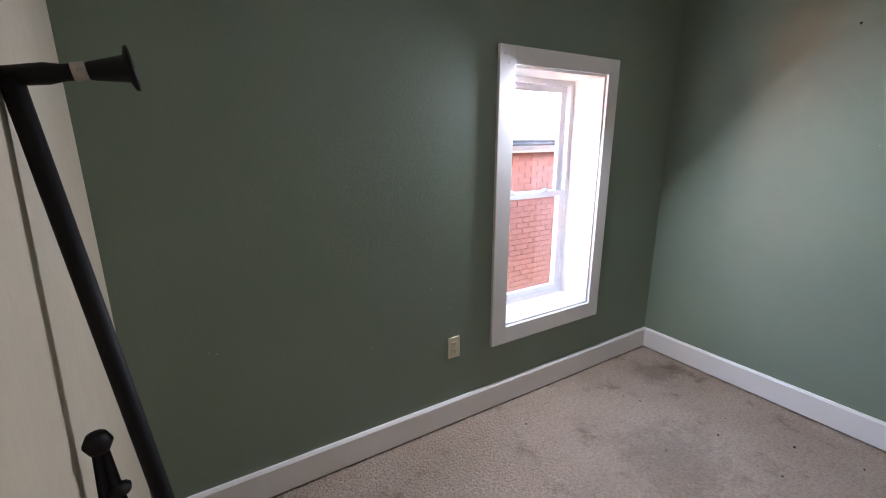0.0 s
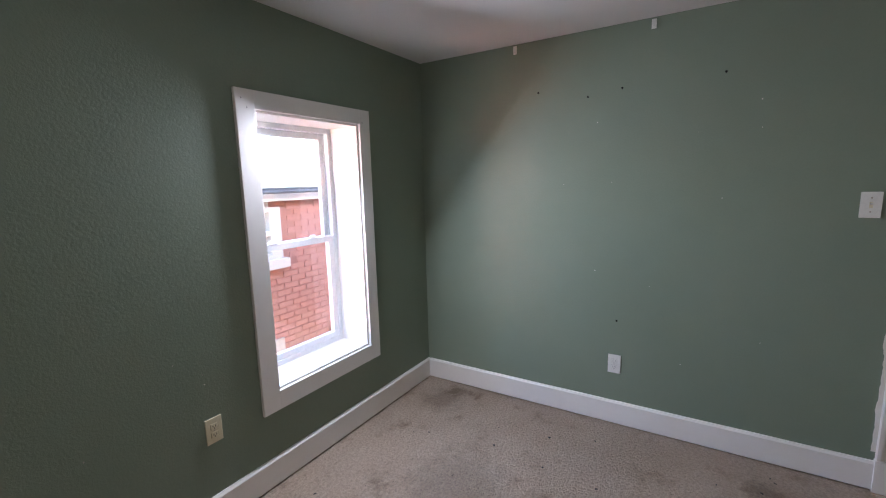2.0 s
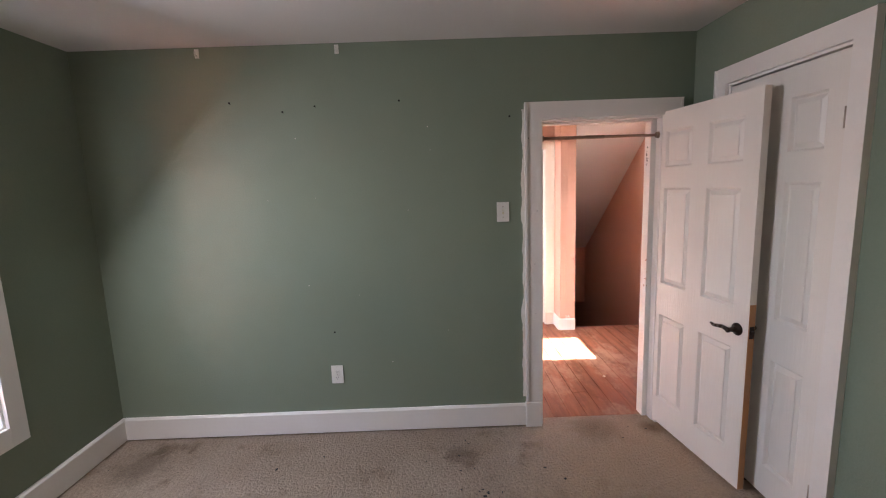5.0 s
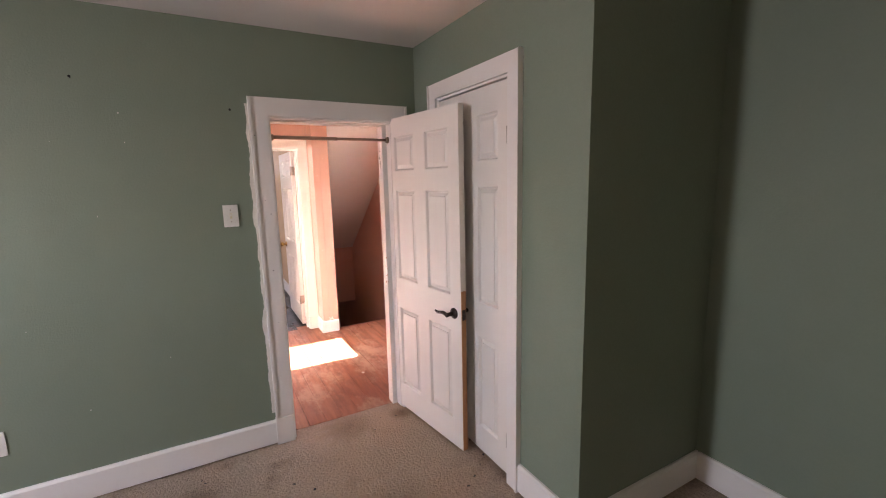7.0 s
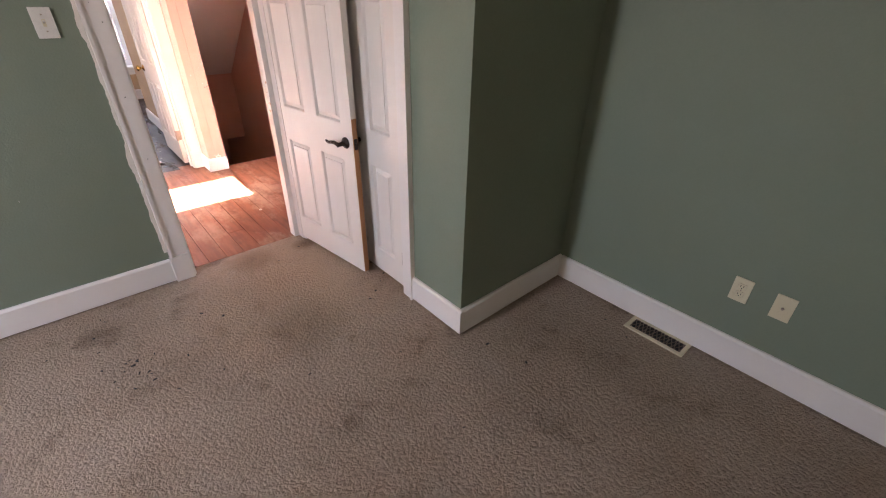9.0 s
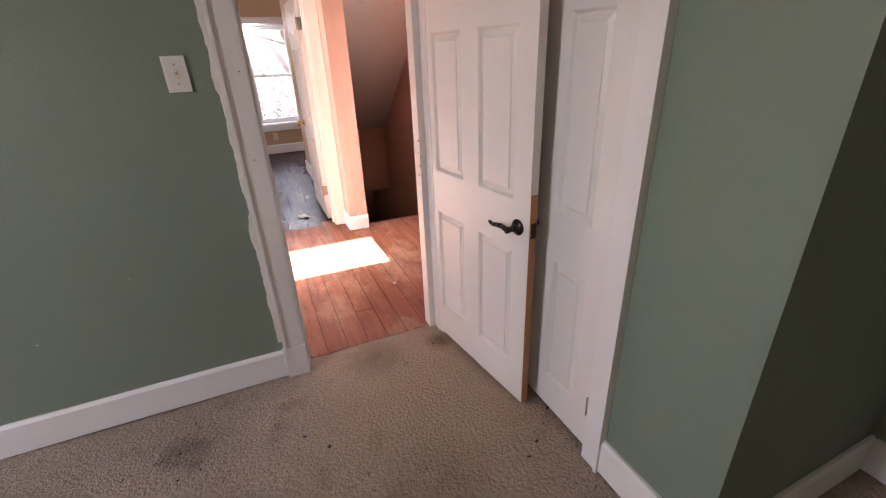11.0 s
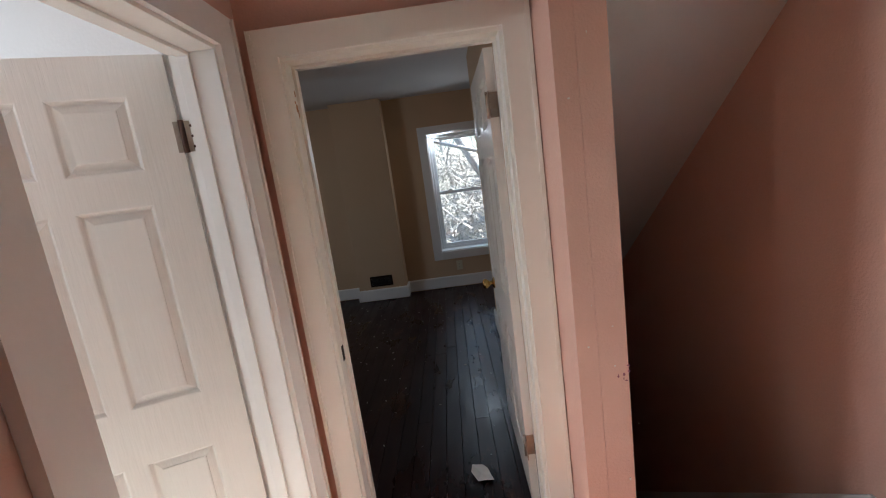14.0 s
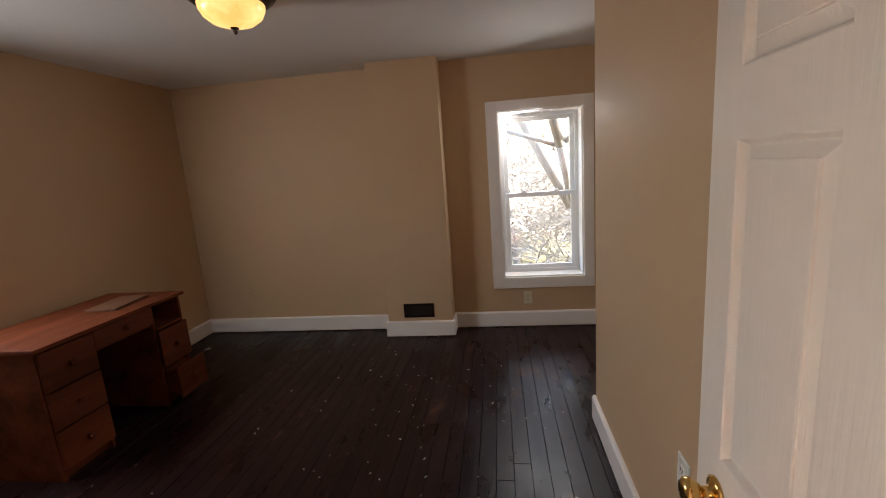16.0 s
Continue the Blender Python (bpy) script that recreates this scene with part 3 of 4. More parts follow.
bm = lathe(bmesh.new(), [(0.024, 0), (0.026, 0.003), (0.011, 0.008), (0.010, 0.028), (0.022, 0.036), (0.026, 0.048), (0.02, 0.058), (0.006, 0.061)], 16, pose(0.06, -0.0175, 0.85, 90))
part("door_knob", bm, BRONZE, leaf, "small dark door knob")

leaf = six_panel("room_door", pose(5.066, -1.205, 0.02, 0, 0, 0.0), 0.735, 1.88, "open white six-panel door with a brass knob", zs=[(0.20, 0.73), (0.90, 1.50), (1.612, 1.80)], st=0.085, mid=0.12)
for s in (-1, 1):
    bm = lathe(bmesh.new(), [(0.031, 0), (0.032, 0.004), (0.024, 0.009), (0.012, 0.012), (0.011, 0.026), (0.019, 0.034), (0.027, 0.046), (0.027, 0.056), (0.02, 0.064), (0.008, 0.067)], 20, pose(0.655, s * 0.0175, 0.825, -90 * s))
    part("door_knob", bm, BRASS, leaf, "polished brass door knob")
for z in (0.28, 1.68):
    bm = cuboid(bmesh.new(), -0.003, 0.0, -0.017, 0.017, z - 0.045, z + 0.045)
    rod(bm, (-0.004, 0.022, z - 0.047), (-0.004, 0.022, z + 0.047), 0.007, n=8)
    cuboid(bm, -0.04, -0.005, 0.0175, 0.021, z - 0.045, z + 0.045)
    part("hinge", bm, NICKEL, leaf, "worn nickel door hinge")

leaf = six_panel("bathroom_door", pose(4.749, -0.222, 0.02, 0, 0, 112), 0.67, 1.905, "white six-panel door standing ajar with worn hinges", zs=[(0.16, 0.69), (0.877, 1.484), (1.585, 1.793)], st=0.112, mid=0.06)
for z in (0.27, 1.67):
    hinge = part("hinge", rod(bmesh.new(), (-0.008, 0.024, z - 0.047), (-0.008, 0.024, z + 0.047), 0.008, n=8), RUSTED, leaf, "rusty brown hinge barrel")
    bm = cuboid(bmesh.new(), -0.002, 0.014, 0.0175, 0.021, z - 0.045, z + 0.045)
    cuboid(bm, -0.045, -0.012, 0.020, 0.023, z - 0.045, z + 0.045)
    part("hinge_leaf", bm, NICKEL, hinge, "worn nickel hinge leaves")
    for dz in (-0.03, 0.0, 0.03):
        part("screw", rod(bmesh.new(), (-0.032, 0.022, z + dz), (-0.032, 0.0245, z + dz), 0.004, n=8), RUSTED, hinge)


# ---- windows ----
def window(name, m, width, z0, z1, depth, label, casing=0.1, mid=0.5):
    """Local: x along the wall, y outward from the inner face, z up."""
    top = thing(name, label, "window", m, kind="structure")
    t = 0.012
    for a, b, c, d in ((-casing, 0.0, z0 - casing, z1 + 0.086), (width, width + 0.088, z0 - casing, z1 + 0.086)):
        part("window_casing", cuboid(bmesh.new(), a, b, -0.02, -0.001, c, d, 0.002), TRIM, top)
    part("window_casing", cuboid(bmesh.new(), 0.0, width, -0.02, -0.001, z1, z1 + 0.086, 0.002), TRIM, top)
    part("window_casing", cuboid(bmesh.new(), 0.0, width, -0.02, -0.001, z0 - casing, z0, 0.002), TRIM, top)
    part("window_reveal", cuboid(bmesh.new(), 0.0, t, -0.001, depth + 0.1, z0 + t, z1 - t), TRIM, top)
    part("window_reveal", cuboid(bmesh.new(), width - t, width, -0.001, depth + 0.1, z0 + t, z1 - t), TRIM, top)
    part("window_reveal", cuboid(bmesh.new(), 0, width, -0.001, depth + 0.1, z1 - t, z1), TRIM, top)
    part("window_sill", cuboid(bmesh.new(), 0, width, -0.001, depth + 0.12, z0, z0 + t), TRIM, top)
    a, b, c, d = t, width - t, z0 + t, z1 - t
    f = 0.03
    bm = bmesh.new()
    for q in ((a, a + f, c, d), (b - f, b, c, d), (a + f, b - f, d - f, d), (a + f, b - f, c, c + f)):
        cuboid(bm, q[0], q[1], depth, depth + 0.08, q[2], q[3], 0.002)
    for x in (a + f, b - f - 0.008):
        cuboid(bm, x, x + 0.008, depth + 0.034, depth + 0.04, c + f, d - f)
    part("window_frame", bm, VINYL, top)
    a, b, c, d = a + f, b - f, c + f, d - f
    zm = c + (d - c) * mid
    for nm, y, lo, hi in (("lower_sash", depth + 0.005, c, zm + 0.02), ("upper_sash", depth + 0.042, zm - 0.018, d)):
        s = 0.038
        bm = bmesh.new()
        for q in ((a, a + s, lo, hi), (b - s, b, lo, hi), (a + s, b - s, hi - s, hi), (a + s, b - s, lo, lo + s)):
            cuboid(bm, q[0], q[1], y, y + 0.03, q[2], q[3], 0.003)
        sash = part(nm, bm, VINYL, top)
        g = part("pane", cuboid(bmesh.new(), a + s, b - s, y + 0.013, y + 0.017, lo + s, hi - s), GLASS, sash)
        g.visible_shadow = False
        if nm == "lower_sash":
            for x in (a + (b - a) * 0.27, a + (b - a) * 0.73):
                bm = cuboid(bmesh.new(), x - 0.03, x + 0.03, y - 0.004, y + 0.028, hi, hi + 0.007, 0.002)
                cuboid(bm, x - 0.01, x + 0.025, y, y + 0.016, hi + 0.007, hi + 0.02, 0.003)
                part("sash_lock", bm, VINYL, sash)
    return top


window("window_1", pose(WIN1[0], N, 0), WIN1[1] - WIN1[0], WIN1[2], WIN1[3], 0.22, "white double-hung window in a deep white reveal")
window("window_2", pose(WIN2[1], HS, 0, 0, 0, 180), WIN2[1] - WIN2[0], WIN2[2], WIN2[3], 0.20, "white double-hung window on the sunny landing")
window("window_3", pose(RE, WIN3[1], 0, 0, 0, -90), WIN3[1] - WIN3[0], WIN3[2], WIN3[3], 0.15, "white double-hung window facing a bare tree")
# Unseen window, added to let the assumed daylight into the bathroom.
window("window_5", pose(3.8, 1.6, 0), 0.6, 1.0, 1.9, 0.01, "small unseen white window lighting the room behind the white door", 0.06)
window("window_4", pose(WIN4[0], RN, 0), WIN4[1] - WIN4[0], WIN4[2], WIN4[3], 0.20, "white double-hung window beside the desk")


# ---- switches, outlets, small fittings: local x along wall, y out of the wall to the room is -y ----
def plate(name, m, mat, label, kind, size=(0.075, 0.12)):
    top = thing(name, label, "switch" if kind == "toggle" else "outlet", m)
    w, h = size[0] / 2, size[1] / 2
    part("cover_plate", cuboid(bmesh.new(), -w, w, -0.007, -0.0005, -h, h, 0.0025), mat, top)
    if kind == "toggle":
        part("slot", cuboid(bmesh.new(), -0.006, 0.006, -0.0085, -0.006, -0.014, 0.014), IVORY, top)
        bm = bmesh.new()
        prism(bm, [(-0.007, -0.002), (-0.020, 0.006), (-0.020, 0.011), (-0.007, 0.010)], "x", -0.004, 0.004)
        part("toggle", bm, mat, top)
        for z in (-0.032, 0.032):
            part("screw", rod(bmesh.new(), (0, -0.006, z), (0, -0.0085, z), 0.0035, n=8), NICKEL, top)
    elif kind == "duplex":
        for z in (-0.02, 0.02):
            face = part("socket_face", cuboid(bmesh.new(), -0.017, 0.017, -0.0095, -0.006, z - 0.014, z + 0.014, 0.003), mat, top)
            for x in (-0.006, 0.006):
                part("socket_slot", cuboid(bmesh.new(), x - 0.0012, x + 0.0012, -0.0105, -0.009, z - 0.003, z + 0.006), SLOT, face)
            part("socket_slot", rod(bmesh.new(), (0, -0.009, z - 0.008), (0, -0.0105, z - 0.008), 0.0025, n=8), SLOT, face)
        part("screw", rod(bmesh.new(), (0, -0.006, 0), (0, -0.0085, 0), 0.003, n=8), NICKEL, top)
    else:
        part("jack", rod(bmesh.new(), (0, -0.006, 0), (0, -0.015, 0), 0.006, 0.005, 10), NICKEL, top)
    return top


plate("light_switch", pose(E, -0.475, 1.405, 0, 0, -90), PLASTIC, "white toggle light switch on the green wall", "toggle")
plate("light_switch", pose(3.80, HN, 1.365, 0, 0, 0), IVORY, "ivory toggle light switch on the peach wall", "toggle")
plate("wall_outlet", pose(E, 0.605, 0.40, 0, 0, -90), PLASTIC, "white duplex outlet on the green wall", "duplex")
plate("wall_outlet", pose(1.152, N, 0.468), IVORY, "ivory duplex outlet near the deep window", "duplex")
plate("wall_outlet", pose(0.50, S, 0.405, 0, 0, 180), IVORY, "ivory duplex outlet above the floor register", "duplex")
plate("cable_jack", pose(0.335, S, 0.40, 0, 0, 180), IVORY, "ivory cable jack plate beside the outlet", "jack")
plate("wall_outlet", pose(4.265, HS, 0.275, 0, 0, 180), IVORY, "ivory duplex outlet under the landing window", "duplex")
plate("wall_outlet", pose(RE, -1.024, 0.28, 0, 0, -90), IVORY, "ivory duplex outlet under the window", "duplex")
plate("wall_outlet", pose(RE, 1.725, 0.39, 0, 0, -90), TAN, "tan painted outlet low on the wall", "duplex")
plate("wall_outlet", pose(6.12, PART_N, 0.56, 0, 0, 180), PLASTIC, "white outlet beside the open door", "duplex")


def register(name, m, w, h, mat, label, edge=None):
    top = thing(name, label, "vent", m)
    bm = bmesh.new()
    for q in ((-w / 2, w / 2, -h / 2, -h / 2 + 0.02), (-w / 2, w / 2, h / 2 - 0.02, h / 2), (-w / 2, -w / 2 + 0.02, -h / 2 + 0.02, h / 2 - 0.02), (w / 2 - 0.02, w / 2, -h / 2 + 0.02, h / 2 - 0.02)):
        cuboid(bm, q[0], q[1], q[2], q[3], 0.0005, 0.008)
    part("frame", bm, edge or mat, top)
    # A dark sheet stands for the shade in the duct behind the scrolls.
    part("duct_shade", cuboid(bmesh.new(), -w / 2 + 0.01, w / 2 - 0.01, -h / 2 + 0.01, h / 2 - 0.01, 0.0005, 0.002), SLOT, top)
    n = 7
    for i in range(n):
        x = -w / 2 + 0.02 + (w - 0.04) * (i + 0.5) / n
        bm = bmesh.new()
        r = (w - 0.04) / n * 0.46
        for k in range(14):
            a0, a1 = 2 * math.pi * k / 14, 2 * math.pi * (k + 1) / 14
            s = (h / 2 - 0.022) / r
            rod(bm, (x + r * math.cos(a0), r * s * math.sin(a0), 0.005), (x + r * math.cos(a1), r * s * math.sin(a1), 0.005), 0.0022, n=4)
        rod(bm, (x - r, -h / 2 + 0.02, 0.005), (x + r, h / 2 - 0.02, 0.005), 0.002, n=4)
        rod(bm, (x + r, -h / 2 + 0.02, 0.005), (x - r, h / 2 - 0.02, 0.005), 0.002, n=4)
        part("scroll", bm, mat, top)
    return top


register("floor_register", pose(0.745, -2.395, 0.0), 0.31, 0.125, RODMETAL, "dark scrollwork floor register in a cream frame on the carpet", IVORY)
register("wall_register", pose(8.60, -0.03, 0.25, 90, 0, -90), 0.28, 0.13, BRONZE, "dark rusty scrollwork wall register in the chimney breast")

# tension rod across the doorway
rod_thing = thing("tension_rod", "tarnished tension rod across the top of the doorway", "curtain rod", pose(0, 0, 0))
part("tube", rod(bmesh.new(), (2.945, -0.73, 1.835), (2.945, -1.10, 1.835), 0.011), RODMETAL, rod_thing)
part("tube", rod(bmesh.new(), (2.945, -1.10, 1.835), (2.945, -1.42, 1.835), 0.0085), RODMETAL, rod_thing)
for a, b in ((-0.719, -0.733), (-1.431, -1.417)):
    part("end_cap", rod(bmesh.new(), (2.945, a, 1.835), (2.945, b, 1.835), 0.021, 0.017, 14), RODMETAL, rod_thing)

# hooks under the ceiling, nails
for y in (1.275, 0.472):
    hook = thing("curtain_hook", "small white plastic hook under the ceiling", "hook", pose(E, y, 2.375), "hooks on the green wall")
    part("base", cuboid(bmesh.new(), -0.006, -0.0005, -0.012, 0.012, -0.025, 0.025, 0.002), PLASTIC, hook)
    bm = rod(bmesh.new(), (-0.004, 0, -0.012), (-0.024, 0, -0.016), 0.004)
    rod(bm, (-0.024, 0, -0.016), (-0.026, 0, 0.006), 0.004)
    part("arm", bm, PLASTIC, hook)
for y, z in ((1.115, 2.09), (0.81, 2.03), (0.62, 2.057), (0.126, 2.073), (-0.52, 1.963), (0.60, 0.68)):
    bm = rod(bmesh.new(), (0, 0, 0), (-0.012, 0, 0.004), 0.002, n=6)
    rod(bm, (-0.012, 0, 0.004), (-0.0135, 0, 0.0045), 0.006, n=8)
    ob = finish("nail", bm, BLACK)
    ob.location = (E, y, z)
    tagged(ob, "small dark nail in the green wall", "nail", "nails in the green wall")

# ragged white paint along the bedroom casing
bm = bmesh.new()
rng = random.Random(4)
zz, prev = 0.2, None
while zz < 2.02:
    o = 0.004 + 0.034 * max(0, noise.noise(Vector((0, 0, zz * 6))) + 0.25) + rng.random() * 0.005
    row = [bm.verts.new((E - 0.0015, DOOR1[1] + 0.09, zz)), bm.verts.new((E - 0.0015, DOOR1[1] + 0.092 + o, zz)), bm.verts.new((E + 0.0005, DOOR1[1] + 0.094 + o, zz))]
    if prev:
        for i in range(2):
            bm.faces.new((prev[i], prev[i + 1], row[i + 1], row[i]))
    prev = row
    zz += 0.014
tagged(finish("trim_paint_smear", bm, PUTTY), "ragged white paint smeared onto the wall", "trim", kind="structure")

# ---- black iron pole and tongs leaning by the cream wall ----
pole = thing("iron_rail", "black iron rail with a flared end leaning on the wall", "rail", pose(0, 0, 0))
part("pole", rod(bmesh.new(), (-0.03, 1.19, 0.003), (-0.232, 1.372, 1.665), 0.019, n=14), BLACK, pole)
bm = lathe(bmesh.new(), [(0.017, -0.02), (0.02, 0.06), (0.0155, 0.085), (0.0155, 0.1)], 14, pose(-0.24, 1.372, 1.672, 0, 82))
lathe(bm, [(0.0155, 0.12), (0.018, 0.13), (0.026, 0.185), (0.042, 0.19), (0.044, 0.197), (0.02, 0.2)], 16, pose(-0.24, 1.372, 1.672, 0, 82))
part("arm", bm, BLACK, pole)
part("ring", lathe(bmesh.new(), [(0.017, 0.098), (0.018, 0.1), (0.018, 0.12), (0.017, 0.122)], 16, pose(-0.24, 1.372, 1.672, 0, 82)), NICKEL, pole, "pale metal ring")
tongs = thing("fire_tongs", "black iron tongs with a round joint leaning on the wall", "tongs", pose(0, 0, 0))
bm = lathe(bmesh.new(), [(0.004, -0.026), (0.018, -0.02), (0.027, 0), (0.018, 0.02), (0.004, 0.026)], 14, pose(-0.212, 1.27, 0.957))
part("joint", bm, BLACK, tongs)
bm = rod(bmesh.new(), (-0.215, 1.27, 0.95), (-0.235, 1.12, 0.003), 0.011)
part("arm", bm, BLACK, tongs)
bm = rod(bmesh.new(), (-0.207, 1.27, 0.95), (-0.10, 1.16, 0.003), 0.010)
lathe(bm, [(0.005, -0.014), (0.02, -0.008), (0.022, 0.004), (0.008, 0.014)], 12, pose(-0.192, 1.255, 0.845))
part("arm", bm, BLACK, tongs)


# ---- desk ----
def desk():
    x0, x1, y0, y1, H = 6.65, 7.70, 1.545, 2.15, 0.76
    d = thing("desk", "worn red-brown wooden pedestal desk with round knobs", "desk", pose(0, 0, 0))
    part("desktop", cuboid(bmesh.new(), x0, x1, y0 - 0.012, y1, H - 0.024, H, 0.005), DESKWOOD, d)
    for a, b, open_top in ((x0 + 0.02, x0 + 0.33, False), (x1 - 0.29, x1 - 0.02, True)):
        for p, q in ((a, a + 0.018), (b - 0.018, b)):
            part("side_panel", cuboid(bmesh.new(), p, q, y0 + 0.02, y1 - 0.01, 0.0, H - 0.025, 0.002), DESKWOOD, d)
        part("back_panel", cuboid(bmesh.new(), a + 0.018, b - 0.018, y1 - 0.024, y1 - 0.012, 0.06, H - 0.025), DESKWOOD, d)
        part("plinth", cuboid(bmesh.new(), a + 0.018, b - 0.018, y0 + 0.05, y0 + 0.07, 0.0, 0.06), DESKWOOD, d)
        rows = ((0.065, 0.285), (0.295, 0.50), (0.51, 0.725)) if not open_top else ((0.065, 0.285), (0.295, 0.55))
        for k, (c, e) in enumerate(rows):
            out = (0.0, 0.0, 0.0)[k] if not open_top else (0.10, 0.012)[k]
            dr = part("drawer", cuboid(bmesh.new(), a + 0.004, b - 0.004, y0 - out, y0 + 0.019 - out, c, e, 0.004), DESKWOOD, d)
            if out > 0.02:
                part("drawer_box", cuboid(bmesh.new(), a + 0.03, b - 0.03, y0 + 0.019 - out, y0 + 0.2, c + 0.02, e - 0.03), DESKWOOD, dr)
            bm = lathe(bmesh.new(), [(0.012, 0), (0.008, 0.006), (0.008, 0.012), (0.017, 0.018), (0.018, 0.024), (0.01, 0.03)], 14, pose((a + b) / 2, y0 - out, (c + e) / 2, 90))
            part("knob", bm, DESKWOOD, dr, "round wooden knob")
        if open_top:
            part("shelf", cuboid(bmesh.new(), a + 0.018, b - 0.018, y0 + 0.01, y1 - 0.03, 0.556, 0.572), DESKWOOD, d)
    a, b = x0 + 0.332, x1 - 0.292
    dr = part("drawer", cuboid(bmesh.new(), a, b, y0 + 0.002, y0 + 0.02, 0.62, 0.73, 0.004), DESKWOOD, d)
    bm = lathe(bmesh.new(), [(0.012, 0), (0.008, 0.006), (0.008, 0.012), (0.017, 0.018), (0.018, 0.024), (0.01, 0.03)], 14, pose((a + b) / 2, y0 + 0.002, 0.675, 90))
    part("knob", bm, DESKWOOD, dr, "round wooden knob")
    part("apron", cuboid(bmesh.new(), a, b, y0 + 0.03, y0 + 0.05, 0.60, 0.735), DESKWOOD, d)
    part("back_panel", cuboid(bmesh.new(), a, b, y1 - 0.024, y1 - 0.012, 0.2, 0.735), DESKWOOD, d)
    return d


desk()
ob = finish("wood_board", cuboid(bmesh.new(), -0.16, 0.16, -0.1, 0.1, 0.0, 0.016, 0.003), BOARDWOOD)
ob.matrix_world = pose(7.40, 1.78, 0.761, 0, 0, 8)
tagged(ob, "loose flat brown wooden board lying on the desk", "board")

# ---- ceiling lamp ----
lamp = thing("ceiling_lamp", "lit flush ceiling lamp, bronze rim and alabaster bowl", "ceiling lamp", pose(7.03, 0.435, CEILING))
part("rim", lathe(bmesh.new(), [(0.15, -0.001), (0.20, -0.006), (0.21, -0.022), (0.20, -0.034), (0.185, -0.04), (0.175, -0.055), (0.155, -0.065), (0.12, -0.062)], 40), BRONZE, lamp, "dark bronze stepped rim")
part("bowl", lathe(bmesh.new(), [(0.152, -0.066), (0.150, -0.085), (0.135, -0.115), (0.10, -0.143), (0.05, -0.160), (0.012, -0.165)], 40), SHADE, lamp, "glowing amber alabaster bowl")
part("finial", lathe(bmesh.new(), [(0.02, -0.166), (0.018, -0.172), (0.008, -0.176), (0.012, -0.184), (0.008, -0.192), (0.003, -0.197)], 14), BRONZE, lamp)


# ---- litter ----
def scrap(name, m, size, label, mat=PAPER, seed=0, category="paper"):
    r = random.Random(seed)
    bm = bmesh.new()
    n = 9
    ring = [(size * (0.5 + 0.5 * r.random()) * math.cos(2 * math.pi * i / n), size * (0.35 + 0.4 * r.random()) * math.sin(2 * math.pi * i / n), 0.003 + size * 0.10 * r.random()) for i in range(n)]
    lo = [bm.verts.new(p) for p in ring]
    hi = [bm.verts.new((p[0] * 0.96, p[1] * 0.96, p[2] + 0.002)) for p in ring]
    c0, c1 = bm.verts.new((0, 0, 0.001)), bm.verts.new((0, 0, 0.004))
    for i in range(n):
        j = (i + 1) % n
        bm.faces.new((lo[i], c0, lo[j]))
        bm.faces.new((hi[i], hi[j], c1))
        bm.faces.new((lo[i], lo[j], hi[j], hi[i]))
    ob = finish(name, bm, mat)
    ob.matrix_world = m
    return tagged(ob, label, category)


scrap("paper_scrap", pose(5.296, -0.98, 0.004, 0, 0, 30), 0.085, "torn white paper scrap on the dark boards", seed=2)
scrap("paper_scrap", pose(4.653, -0.559, 0.004, 0, 0, 80), 0.05, "crumpled white paper scrap on the landing floor", seed=3)
scrap("paper_scrap", pose(4.495, -0.60, 0.004, 0, 0, 10), 0.06, "crumpled white paper scrap in the sun patch", seed=5)
scrap("plaster_chip", pose(3.55, -1.37, 0.004), 0.02, "small white plaster chip on the landing floor", PUTTY, 6, "debris")
scrap("plaster_chip", pose(8.36, 1.95, 0.006), 0.05, "white plaster chip by the far baseboard", PUTTY, 7, "debris")


def crumbs(name, spots, mat, label, seed, slim=(0.3, 0.7)):
    r = random.Random(seed)
    bm = bmesh.new()
    for cx, cy, rad, n in spots:
        for _ in range(n):
            x, y = cx + r.gauss(0, rad), cy + r.gauss(0, rad)
            s, a = r.uniform(0.003, 0.010), r.random() * 6.28
            ux, uy = math.cos(a) * s, math.sin(a) * s
            w = r.uniform(*slim)
            b = [bm.verts.new((x + ux * p - uy * q * w, y + uy * p + ux * q * w, 0.0015)) for p, q in ((-1, -1), (1, -1), (1, 1), (-1, 1))]
            tp = bm.verts.new((x, y, 0.002 + s * 0.5))
            for i in range(4):
                bm.faces.new((b[i], b[(i + 1) % 4], tp))
    return tagged(finish(name, bm, mat), label, "debris", kind="stuff")


crumbs("dark_crumbs", [(2.25, -0.25, 0.10, 26), (1.9, -1.0, 0.5, 22), (2.3, 1.3, 0.4, 14), (2.55, -0.15, 0.2, 8), (1.2, -2.0, 0.4, 10)], SLOT, "small dark crumbs scattered on the carpet", 8)
crumbs("pale_crumbs", [(6.6, -0.3, 0.8, 45), (7.6, -0.7, 0.4, 45), (8.1, 0.2, 0.5, 20), (7.0, 0.5, 0.7, 30), (6.2, 0.1, 0.4, 30)], PUTTY, "pale paint flakes scattered on the dark floorboards", 9, (0.12, 0.5))

